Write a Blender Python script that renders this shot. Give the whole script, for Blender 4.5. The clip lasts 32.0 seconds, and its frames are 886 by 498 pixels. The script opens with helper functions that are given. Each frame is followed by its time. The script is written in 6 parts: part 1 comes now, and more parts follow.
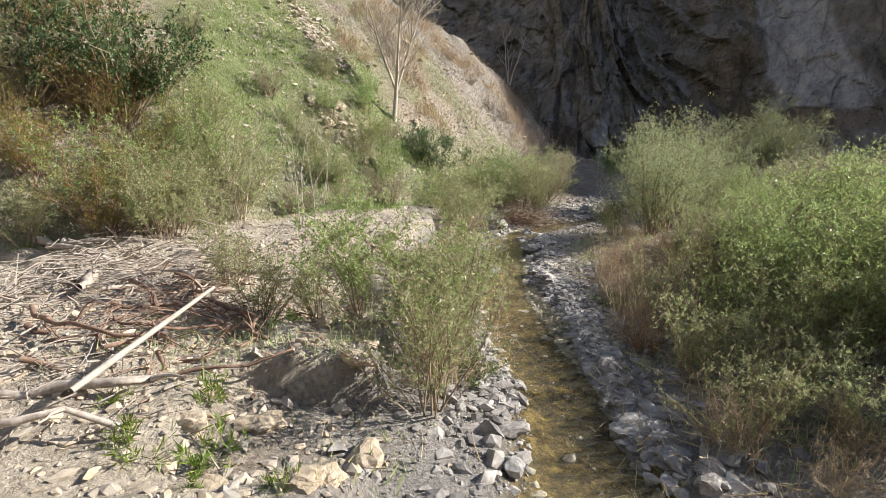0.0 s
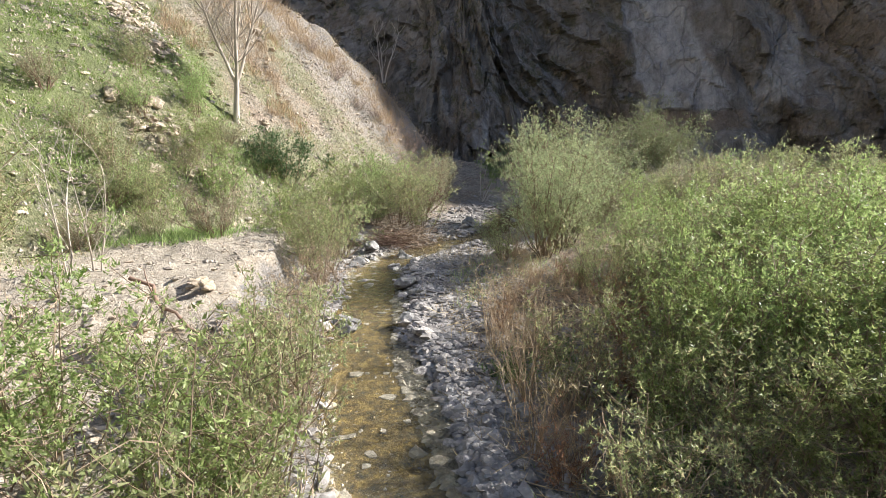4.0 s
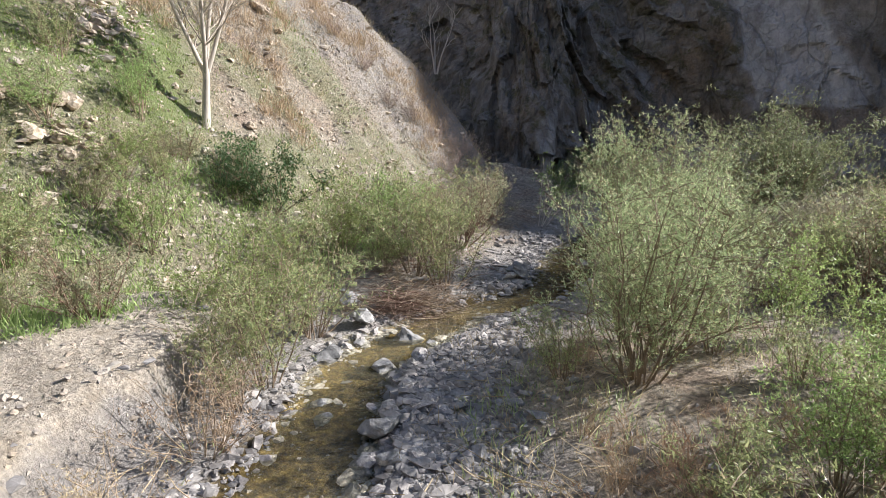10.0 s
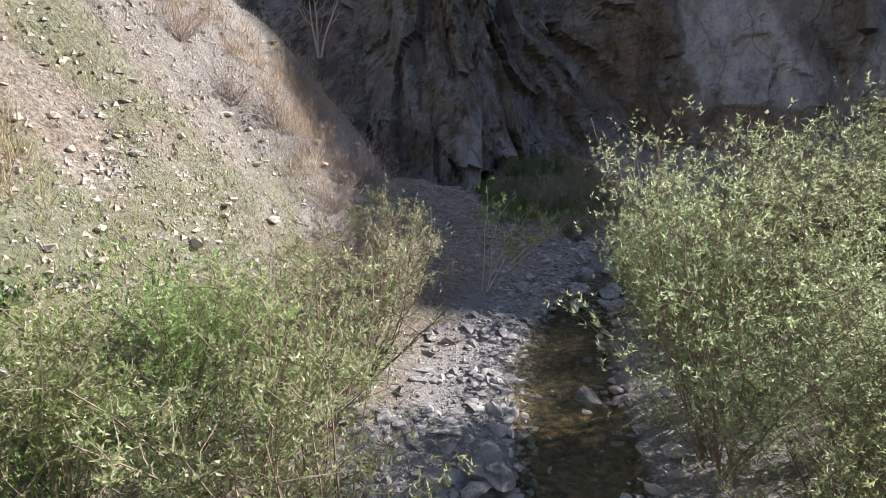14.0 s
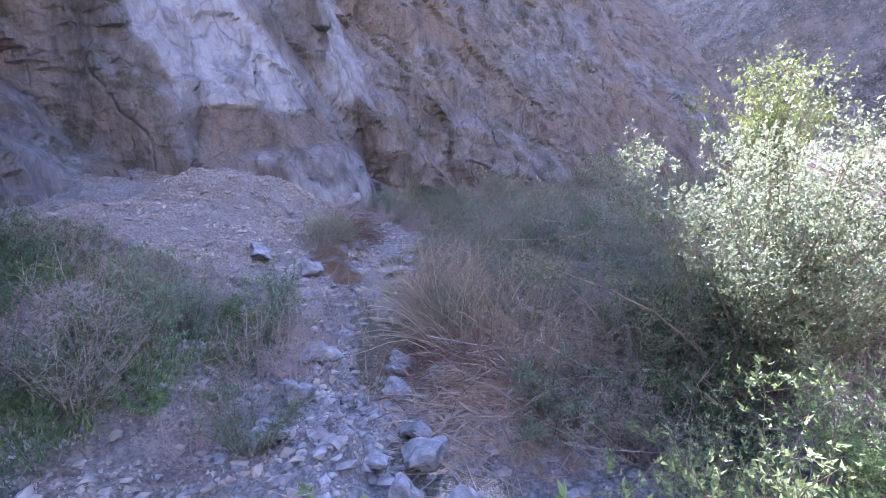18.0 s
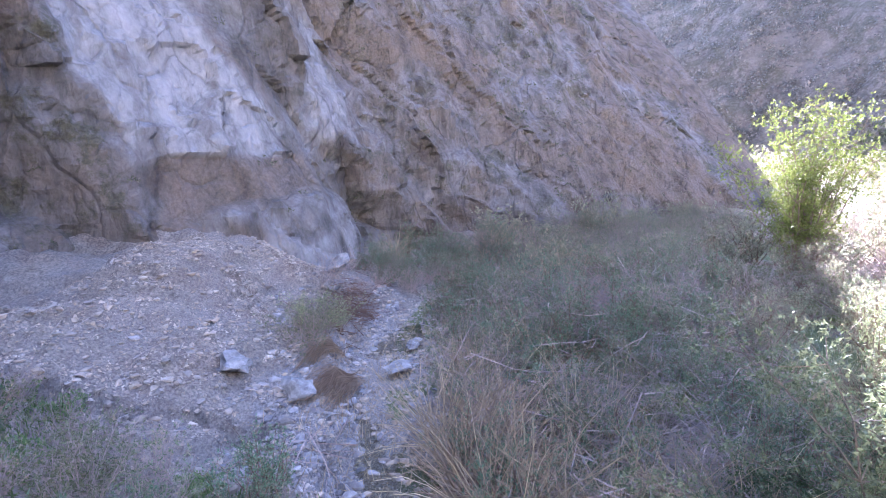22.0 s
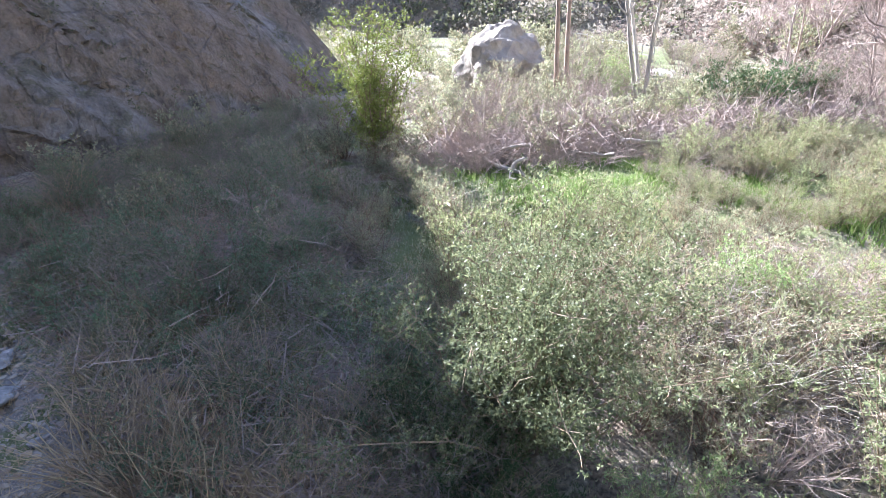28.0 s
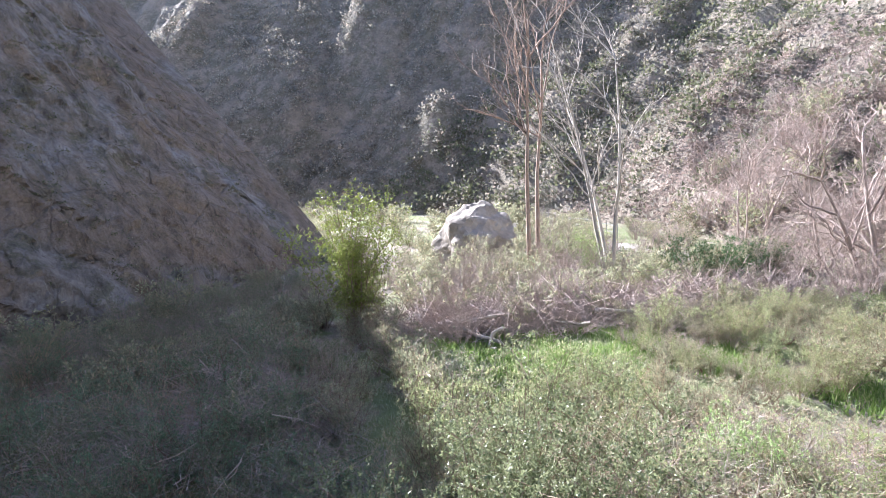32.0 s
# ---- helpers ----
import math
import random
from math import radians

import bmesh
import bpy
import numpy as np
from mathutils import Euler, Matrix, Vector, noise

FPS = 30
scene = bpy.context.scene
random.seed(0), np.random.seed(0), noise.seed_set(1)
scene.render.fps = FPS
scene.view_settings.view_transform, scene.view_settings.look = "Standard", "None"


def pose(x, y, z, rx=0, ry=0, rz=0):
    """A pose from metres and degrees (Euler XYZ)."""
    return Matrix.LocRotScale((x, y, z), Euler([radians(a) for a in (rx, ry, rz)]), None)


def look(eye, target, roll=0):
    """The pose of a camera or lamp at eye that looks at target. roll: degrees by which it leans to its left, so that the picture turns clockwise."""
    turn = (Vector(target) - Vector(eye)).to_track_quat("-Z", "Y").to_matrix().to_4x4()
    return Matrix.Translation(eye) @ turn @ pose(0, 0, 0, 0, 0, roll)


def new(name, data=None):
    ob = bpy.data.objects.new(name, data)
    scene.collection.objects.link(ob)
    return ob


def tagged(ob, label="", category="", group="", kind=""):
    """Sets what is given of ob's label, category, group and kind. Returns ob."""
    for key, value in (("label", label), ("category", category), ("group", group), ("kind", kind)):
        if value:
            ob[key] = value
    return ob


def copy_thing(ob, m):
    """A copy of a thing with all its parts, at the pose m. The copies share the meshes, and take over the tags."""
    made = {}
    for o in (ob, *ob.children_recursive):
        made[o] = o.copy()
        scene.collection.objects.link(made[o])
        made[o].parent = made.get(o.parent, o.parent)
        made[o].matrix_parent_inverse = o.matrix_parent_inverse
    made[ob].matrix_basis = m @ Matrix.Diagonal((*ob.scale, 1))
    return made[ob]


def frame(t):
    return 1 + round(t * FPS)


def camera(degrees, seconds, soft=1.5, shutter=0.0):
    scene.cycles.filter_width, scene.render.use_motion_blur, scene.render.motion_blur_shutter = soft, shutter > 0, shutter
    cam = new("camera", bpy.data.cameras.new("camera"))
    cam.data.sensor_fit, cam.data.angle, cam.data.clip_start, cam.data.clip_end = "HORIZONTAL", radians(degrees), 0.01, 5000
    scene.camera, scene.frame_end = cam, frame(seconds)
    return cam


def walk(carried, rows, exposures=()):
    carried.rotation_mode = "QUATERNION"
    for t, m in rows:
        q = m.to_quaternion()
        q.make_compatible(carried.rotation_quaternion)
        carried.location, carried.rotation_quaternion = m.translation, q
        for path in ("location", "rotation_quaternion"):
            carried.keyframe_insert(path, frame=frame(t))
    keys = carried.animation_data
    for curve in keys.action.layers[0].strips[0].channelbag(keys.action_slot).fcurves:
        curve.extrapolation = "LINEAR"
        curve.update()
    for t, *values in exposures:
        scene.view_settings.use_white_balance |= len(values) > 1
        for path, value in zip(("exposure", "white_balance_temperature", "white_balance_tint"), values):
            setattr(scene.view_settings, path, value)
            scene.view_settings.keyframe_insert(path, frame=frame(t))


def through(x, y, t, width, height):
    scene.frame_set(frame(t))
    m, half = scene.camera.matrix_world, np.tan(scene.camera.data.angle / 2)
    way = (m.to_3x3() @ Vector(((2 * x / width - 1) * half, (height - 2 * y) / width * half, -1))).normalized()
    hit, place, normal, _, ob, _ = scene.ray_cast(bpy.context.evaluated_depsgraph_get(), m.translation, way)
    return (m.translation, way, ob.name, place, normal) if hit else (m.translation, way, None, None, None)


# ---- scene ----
cam = camera(79.2, 32.0, soft=0.8)
PATH = [
    (0, (1.283, 0.313, 3.087), (1.058, 2.255, 2.664), -0.0),
    (0.5, (1.255, 0.453, 3.112), (1.029, 2.394, 2.686), -0.1),
    (1, (1.277, 0.714, 3.138), (1.139, 2.663, 2.711), -0.0),
    (1.5, (1.299, 1.07, 3.153), (1.439, 3.019, 2.728), -0.3),
    (2, (1.378, 1.519, 3.117), (1.58, 3.464, 2.697), -0.4),
    (2.5, (1.472, 1.969, 3.117), (1.678, 3.913, 2.697), -0.4),
    (3, (1.568, 2.476, 3.113), (1.776, 4.421, 2.695), -0.4),
    (3.5, (1.64, 2.966, 3.124), (1.852, 4.91, 2.705), -0.3),
    (5.5, (2.251, 4.554, 3.351), (2.257, 6.506, 2.917), 0.1),
    (6, (2.3, 5.008, 3.387), (2.293, 6.959, 2.949), 0.0),
    (6.5, (2.369, 5.497, 3.394), (2.352, 7.449, 2.957), -0.0),
    (7, (2.447, 5.945, 3.406), (2.421, 7.897, 2.97), 0.0),
    (7.5, (2.514, 6.414, 3.426), (2.482, 8.366, 2.989), 0.1),
    (8, (2.596, 6.787, 3.467), (2.56, 8.738, 3.03), 0.1),
    (8.5, (2.668, 7.098, 3.502), (2.627, 9.048, 3.061), 0.2),
    (9, (2.749, 7.468, 3.542), (2.702, 9.417, 3.095), 0.3),
    (9.5, (2.83, 7.934, 3.535), (2.776, 9.883, 3.089), 0.3),
    (10, (2.917, 8.537, 3.591), (2.858, 10.485, 3.141), 0.4),
    (10.5, (2.978, 9.183, 3.666), (2.917, 11.13, 3.209), 0.4),
    (11, (3.004, 9.923, 3.785), (2.944, 11.866, 3.312), 0.7),
    (11.5, (2.938, 10.736, 3.801), (2.888, 12.679, 3.33), 0.8),
    (12, (2.954, 11.589, 3.887), (2.903, 13.53, 3.412), 0.8),
    (12.5, (2.995, 12.507, 3.996), (2.972, 14.447, 3.511), 0.7),
    (13, (3.008, 13.478, 3.971), (3.12, 15.417, 3.495), 0.6),
    (13.5, (2.961, 14.586, 3.995), (3.147, 16.52, 3.517), 0.7),
    (14, (2.941, 15.866, 3.963), (3.253, 17.784, 3.491), 0.8),
    (14.5, (3.007, 17.25, 3.998), (3.54, 19.119, 3.525), 0.9),
    (16.5, (3.683, 23.192, 3.958), (5.008, 24.622, 3.511), 0.5),
    (17, (3.991, 24.549, 3.939), (5.586, 25.672, 3.499), 0.4),
    (17.5, (4.42, 25.797, 3.941), (6.218, 26.555, 3.505), 0.1),
    (18, (4.902, 26.851, 3.951), (6.76, 27.453, 3.517), -0.1),
    (18.5, (5.256, 27.461, 3.915), (7.118, 28.049, 3.483), -0.2),
    (19, (5.485, 27.669, 3.882), (7.351, 28.245, 3.453), -0.0),
    (19.5, (5.627, 27.799, 3.921), (7.512, 28.308, 3.488), -0.1),
    (20, (5.833, 27.953, 3.891), (7.725, 28.435, 3.459), -0.1),
    (20.5, (6.34, 28.231, 3.885), (8.232, 28.716, 3.455), -0.2),
    (21, (6.806, 28.508, 4.179), (8.697, 29.001, 3.754), -0.2),
    (21.5, (7.064, 28.594, 4.732), (8.957, 29.088, 4.313), -0.2),
    (22, (7.298, 28.584, 5.32), (9.189, 29.087, 4.907), -0.3),
    (22.5, (7.422, 28.602, 5.904), (9.314, 29.106, 5.493), -0.3),
    (23, (7.454, 28.587, 6.314), (9.31, 29.083, 5.759), -0.4),
    (23.5, (7.526, 28.539, 6.457), (9.312, 29.011, 5.691), -0.5),
    (24, (7.589, 28.535, 6.534), (9.341, 28.992, 5.684), -0.6),
    (24.5, (7.61, 28.469, 6.595), (9.378, 28.861, 5.746), -0.8),
    (25, (7.555, 28.417, 6.607), (9.356, 28.616, 5.759), -1.2),
    (25.5, (7.55, 28.415, 6.606), (9.356, 28.299, 5.756), -1.4),
    (26, (7.544, 28.418, 6.607), (9.296, 27.966, 5.755), -1.5),
    (26.5, (7.538, 28.426, 6.613), (9.239, 27.824, 5.75), -1.8),
    (28.5, (7.502, 28.542, 6.687), (9.117, 27.697, 5.864), -0.8),
    (29, (7.499, 28.55, 6.693), (9.141, 27.683, 5.95), -0.7),
    (29.5, (7.494, 28.556, 6.698), (9.161, 27.666, 6.044), -0.7),
    (30, (7.489, 28.56, 6.705), (9.176, 27.645, 6.144), -0.7),
    (30.5, (7.484, 28.566, 6.711), (9.192, 27.638, 6.242), -0.7),
    (31, (7.479, 28.575, 6.717), (9.205, 27.635, 6.348), -0.8),
    (31.5, (7.475, 28.584, 6.72), (9.212, 27.631, 6.448), -0.8),
    (32, (7.472, 28.589, 6.722), (9.207, 27.628, 6.461), -0.7),
]
walk(cam, [(t, look(eye, target, roll)) for t, eye, target, roll in PATH], exposures=[(0, 0.93, 6400, 10), (1.2, 0.95, 6400, 10), (3, 1.2, 6300, 10), (5, 1.15, 6200, 12), (9, 1.0, 6050, 13), (14, 1.15, 5900, 15), (16.5, 2.25, 5150, 32), (18, 3.12, 4980, 36), (19.5, 3.45, 5120, 33), (22, 3.5, 5200, 31), (23, 3.2, 5300, 25), (24.5, 3.2, 5250, 18), (26, 2.85, 5250, 18), (28.5, 2.3, 5400, 17), (32, 2.12, 5500, 18)])

# ---- light: low winter sun over the cliff, clear sky ----
SUN_AZ, SUN_EL = radians(75), radians(31)
sun_dir = Vector((math.sin(SUN_AZ) * math.cos(SUN_EL), math.cos(SUN_AZ) * math.cos(SUN_EL), math.sin(SUN_EL)))
sun = new("sun", bpy.data.lights.new("sun", "SUN"))
sun.data.energy, sun.data.angle, sun.data.color = 5.0, radians(0.55), (1.0, 0.93, 0.82)
sun.rotation_euler = sun_dir.to_track_quat("Z", "Y").to_euler()
sun.location = (60, 20, 80)
world = bpy.data.worlds.new("sky")
world.use_nodes = True
scene.world = world
sky = world.node_tree.nodes.new("ShaderNodeTexSky")
sky.sky_type, sky.sun_disc, sky.sun_elevation, sky.sun_rotation = "NISHITA", False, SUN_EL, SUN_AZ
backg = world.node_tree.nodes["Background"]
backg.inputs["Strength"].default_value = 0.085
world.node_tree.links.new(sky.outputs[0], backg.inputs["Color"])

# ---- numeric noise ----
rng = np.random.default_rng(7)


def lattice(ix, iy, iz):
    n = (ix * 374761393 + iy * 668265263 + iz * 2147483647) & 0xFFFFFFFF
    n = ((n ^ (n >> 13)) * 1274126177) & 0xFFFFFFFF
    return ((n ^ (n >> 16)) & 0xFFFF) / 65535.0


def vnoise(x, y, z=0.0):
    x, y, z = np.broadcast_arrays(np.asarray(x, float), np.asarray(y, float), np.asarray(z, float))
    ix, iy, iz = (np.floor(a).astype(np.int64) for a in (x, y, z))
    fx, fy, fz = x - ix, y - iy, z - iz
    fx, fy, fz = (f * f * (3 - 2 * f) for f in (fx, fy, fz))
    out = 0.0
    for a in (0, 1):
        for b in (0, 1):
            for c in (0, 1):
                w = (fx if a else 1 - fx) * (fy if b else 1 - fy) * (fz if c else 1 - fz)
                out = out + w * lattice(ix + a, iy + b, iz + c)
    return out * 2 - 1


def fbm(x, y, z=0.0, octaves=4, gain=0.5):
    out, amp, f = 0.0, 1.0, 1.0
    for k in range(octaves):
        out = out + amp * vnoise(np.asarray(x) * f + 17.3 * k, np.asarray(y) * f - 9.1 * k, np.asarray(z) * f + 3.7 * k)
        amp, f = amp * gain, f * 2.03
    return out


def facets(x, y, seed, tilt=1.0):
    """Broken rock: flat tilted faces over jittered cells."""
    x, y = np.broadcast_arrays(np.asarray(x, float), np.asarray(y, float))
    ix, iy = np.floor(x).astype(np.int64), np.floor(y).astype(np.int64)
    best, out = np.full(x.shape, 1e9), np.zeros(x.shape)
    for a in (-1, 0, 1):
        for b in (-1, 0, 1):
            jx, jy = ix + a, iy + b
            px, py = jx + lattice(jx, jy, seed * 0 + jx * 0 + seed), jy + lattice(jx, jy, jx * 0 + seed + 1)
            d = (x - px) ** 2 + (y - py) ** 2
            face = lattice(jx, jy, jx * 0 + seed + 2) - 0.5 + tilt * ((lattice(jx, jy, jx * 0 + seed + 3) - 0.5) * (x - px) + (lattice(jx, jy, jx * 0 + seed + 4) - 0.5) * (y - py))
            near = d < best
            best, out = np.where(near, d, best), np.where(near, face, out)
    return out


def smooth(a, b, x):
    t = np.clip((np.asarray(x, float) - a) / (b - a), 0, 1)
    return t * t * (3 - 2 * t)


def rounded(line, times=2):
    p = np.array(line, float)
    for _ in range(times):
        q = np.empty((2 * len(p) - 2, p.shape[1]))
        q[0::2], q[1::2] = 0.75 * p[:-1] + 0.25 * p[1:], 0.25 * p[:-1] + 0.75 * p[1:]
        p = np.vstack([p[:1], q, p[-1:]])
    return p


def to_line(x, y, line):
    """Distance to a polyline, the side (positive on its left) and the length along it at the nearest place."""
    x, y = np.asarray(x, float), np.asarray(y, float)
    best, side, along, run = np.full(x.shape, 1e9), np.zeros(x.shape), np.zeros(x.shape), 0.0
    for (ax, ay), (bx, by) in zip(line[:-1], line[1:]):
        dx, dy = bx - ax, by - ay
        length = math.hypot(dx, dy)
        t = np.clip(((x - ax) * dx + (y - ay) * dy) / length**2, 0, 1)
        d = np.hypot(x - ax - t * dx, y - ay - t * dy)
        near = d < best
        best = np.where(near, d, best)
        side = np.where(near, np.sign(dx * (y - ay) - dy * (x - ax)), side)
        along = np.where(near, run + t * length, along)
        run += length
    return best, side, along


# ---- the plan: stream, banks, hill foot, cliff foot, mountain foot ----
STREAM = rounded([(1.9, -8), (2.1, 2), (2.12, 4.8), (1.98, 6.8), (1.68, 8.6), (1.32, 10.6), (1.33, 12.8), (1.36, 14.5), (1.5, 16.0), (2.3, 17.6), (3.4, 18.5), (4.7, 19.6), (5.5, 21), (6.0, 23), (7.0, 25.2),
                  (8.4, 27), (10.2, 28.4), (12.4, 30.2), (14.5, 31.3), (16.4, 32.2), (18.5, 32.9), (21, 33.5), (23.5, 33.4), (26, 31.6), (29, 28.6), (33, 24.5), (37, 20.5), (46, 11), (70, 4), (140, 2)])
HILL = rounded([(-22, -10), (-14, 0), (-10.5, 6), (-7.5, 10.5), (-4.4, 14.2), (-1.8, 18), (-0.4, 21.5), (1.9, 26), (4.4, 29.6), (5.0, 32.5), (2.5, 36), (-8, 40), (-30, 43)])
CLIFF = rounded([(-30, 46), (-10, 44), (0, 41), (4, 37), (6.6, 33.6), (9, 35.4), (12, 38.6), (16, 39.8), (20, 39), (23.2, 37.2), (26, 36.8), (29, 36.2), (31.5, 34.6), (37, 28.5), (42.5, 21.5), (47, 15)], 3)
MOUNTAIN = rounded([(300, 190), (190, 90), (130, 36), (96, 2), (75, -13), (57, -19), (42, -17), (29, -10), (14, -9), (-4, -10), (-22, -10)])

# washed-out hollows in the sandy terrace: place, half width, half length, depth
HOLLOWS = ((-1.05, 10.1, 0.35, 0.4, 0.34), (-0.45, 9.7, 0.4, 0.4, 0.36), (-1.45, 11.2, 0.3, 0.28, 0.22), (-1.75, 11.9, 0.25, 0.2, 0.16), (-2.6, 9.2, 0.5, 0.35, 0.26), (-0.1, 10.5, 0.3, 0.4, 0.2), (-3.4, 8.0, 0.5, 0.4, 0.22), (-2.2, 6.8, 0.4, 0.3, 0.2))


def hill_height(x, y):
    d, side, _ = to_line(x, y, HILL)
    d = d * side
    rise = (1.12 + 0.2 * smooth(23, 28, y)) * np.maximum(d, 0) * (1 - 0.13 * smooth(3, 9, d) - 0.06 * smooth(9, 20, d))
    return np.where(d > 0, rise, 0) + smooth(-1.5, 0.6, d) * 0.35 + 0.5 * smooth(-0.5, 0.8, d) * smooth(9, 3, d), d


def ground_height(x, y):
    x, y = np.asarray(x, float), np.asarray(y, float)
    ds, side, _ = to_line(x, y, STREAM)
    wide = 0.56 + 0.14 * vnoise(x * 0.5, y * 0.5, 3)
    right = side < 0
    # broad floor away from the stream
    z = 0.1 + 0.55 * smooth(1.6, 5.0, ds) + 0.12 * fbm(x * 0.35, y * 0.35, 1, 3)
    z = z + np.where(right, 0.35 * smooth(8, 22, ds), 0)
    # sandy terrace with a cut edge on the left bank
    edge = np.interp(y, [-6, 2, 4, 5, 6, 8, 10, 11.2, 12, 12.8, 13.9, 15, 16.3, 17], [0.25, 0.35, 0.3, 0.1, -0.1, -0.3, -0.25, -0.3, -0.4, -0.55, -0.4, -0.4, -0.5, -1.2])
    edge = edge + 0.2 * fbm(x * 0.0 + 2.5, y * 1.3, 5, 3)
    slope = 0.2 + 0.35 * smooth(10.8, 11.8, y) * smooth(14.2, 13.4, y)
    lip = smooth(0.08, -1.0, (x - edge) / slope) * smooth(17.6, 16.6, y)
    front = np.interp(x, [-6, -2.25, -1.2, -0.8, 0], [9.0, 9.9, 10.5, 11.1, 12.3])
    upper = smooth(-0.3, 0.2, y - front + 0.35 * fbm(x * 0.9, y * 0.9, 41, 3))
    terrace = 0.66 + 0.27 * upper + 0.08 * fbm(x * 0.7, y * 0.7, 9, 3) + 0.05 * facets(x * 1.7, y * 1.7, 5, 1.5) + 0.16 * smooth(7.4, 6.0, y) * smooth(5.0, 5.3, y) * smooth(-2.4, -1.2, x)
    # undercut banks that face downstream, and washed-out hollows
    shelf = 0.3 * fbm(x * 1.6, y * 0.4, 43, 3)
    terrace = terrace - 0.46 * smooth(5.3, 5.18, y + shelf * 0.5) * smooth(3.2, 4.4, y) * smooth(-1.6, -1.15, x + 0.2 * shelf)
    for hx, hy, hw, hl, deep in HOLLOWS:
        u, v = (x - hx) / hw, (y - hy) / hl
        terrace = terrace - deep * smooth(1.0, 0.8, np.abs(u + 0.5 * shelf)) * smooth(-1.2, 0.3, v) * smooth(1.1, 0.85, v + 0.8 * shelf)
    z = z * (1 - lip) + np.maximum(terrace, z) * lip
    gully = smooth(0.25, 0.42, fbm(x * 0.55 + 4, y * 0.55, 2, 3)) * smooth(-3.8, -1.2, x) * smooth(10.5, 9.4, y) * smooth(5.6, 6.6, y) * lip
    z = z - 0.2 * gully
    # gravel apron on the far side of the stream, under the cliff
    far = smooth(6.5, 9.5, x) * smooth(24, 21, x) * (side > 0)
    ledge = 2.2 * fbm(x * 0.35 + 0.2 * y, y * 0.5, 13, 3)
    z = z + far * 0.16 * (np.floor(ledge) + smooth(0.7, 1.0, ledge - np.floor(ledge))) * smooth(1.5, 2.5, ds)
    z = z + far * (0.62 * smooth(0.9, 1.5, ds + 0.35 * fbm(x * 0.8, y * 0.8, 6, 3)) + 0.28 * smooth(2.0, 5.5, ds))
    # a broken step across the apron
    step = x - np.interp(y, [32.4, 33.5, 34.6, 35.3, 37.5, 39], [14.3, 14.8, 14.2, 13.5, 13.0, 12.0]) + 0.45 * fbm(x * 0.9, y * 0.9, 17, 4)
    z = z - far * smooth(1.5, 2.2, ds) * (0.24 * smooth(0.1, -0.1, step) + 0.14 * np.exp(-((step / 0.13) ** 2)))
    # channel
    z = z - (0.24 - 0.13 * smooth(7.5, 10, x)) * smooth(wide + 0.35, wide - 0.25, ds)
    # hill and talus under the cliff
    h, d = hill_height(x, y)
    z = np.maximum(z, np.where(d > -1.5, h + 0.15, z - 1)) + smooth(0.2, 2, d) * (0.2 * fbm(x * 0.8, y * 0.8, 11, 5) + 0.05 * np.abs(fbm(x * 3.0, y * 3.0, 12, 3)))
    dc, cs, _ = to_line(x, y, CLIFF)
    dc = -dc * cs
    talus = smooth(4.0, 0.0, dc) * (0.7 + 0.4 * fbm(x * 0.4, y * 0.4, 8, 4)) * smooth(29, 23, x)
    z = z + talus * (1 - smooth(-0.5, 1.0, d))
    # gravel fan under the pale slab
    fan = np.hypot(x - 17.6, y - 40.0)
    z = z + 0.4 * smooth(5.5, 0.2, fan + 0.5 * fbm(x * 0.7, y * 0.7, 15, 3))
    # gentle rise under the far valley
    z = z + 0.012 * np.maximum(np.hypot(x - 10, y - 18) - 30, 0)
    return z + 0.035 * fbm(x * 2.2, y * 2.2, 4, 4) + 0.012 * fbm(x * 9, y * 9, 2, 2)


# ---- mesh helpers ----
def mesh_of(name, verts, faces, mat=None, shade=False):
    me = bpy.data.meshes.new(name)
    verts = np.asarray(verts, np.float32)
    faces = np.asarray(faces, np.int32)
    k = faces.shape[1]
    me.vertices.add(len(verts))
    me.vertices.foreach_set("co", verts.ravel())
    me.loops.add(faces.size)
    me.loops.foreach_set("vertex_index", faces.ravel())
    me.polygons.add(len(faces))
    me.polygons.foreach_set("loop_start", np.arange(0, faces.size, k, dtype=np.int32))
    me.polygons.foreach_set("loop_total", np.full(len(faces), k, np.int32))
    me.polygons.foreach_set("use_smooth", np.full(len(faces), shade))
    me.update(calc_edges=True)
    me.validate()
    if mat:
        me.materials.append(mat)
    return me


def attribute(me, name, values):
    a = me.attributes.new(name, "FLOAT", "POINT")
    a.data.foreach_set("value", np.asarray(values, np.float32).ravel())


def part(name, me, parent, label=""):
    ob = new(name, me)
    ob.parent = parent
    return tagged(ob, label)


def sheet_faces(nu, nv):
    i = np.arange((nu - 1) * (nv - 1))
    a = (i // (nv - 1)) * nv + i % (nv - 1)
    return np.stack([a, a + nv, a + nv + 1, a + 1], 1)


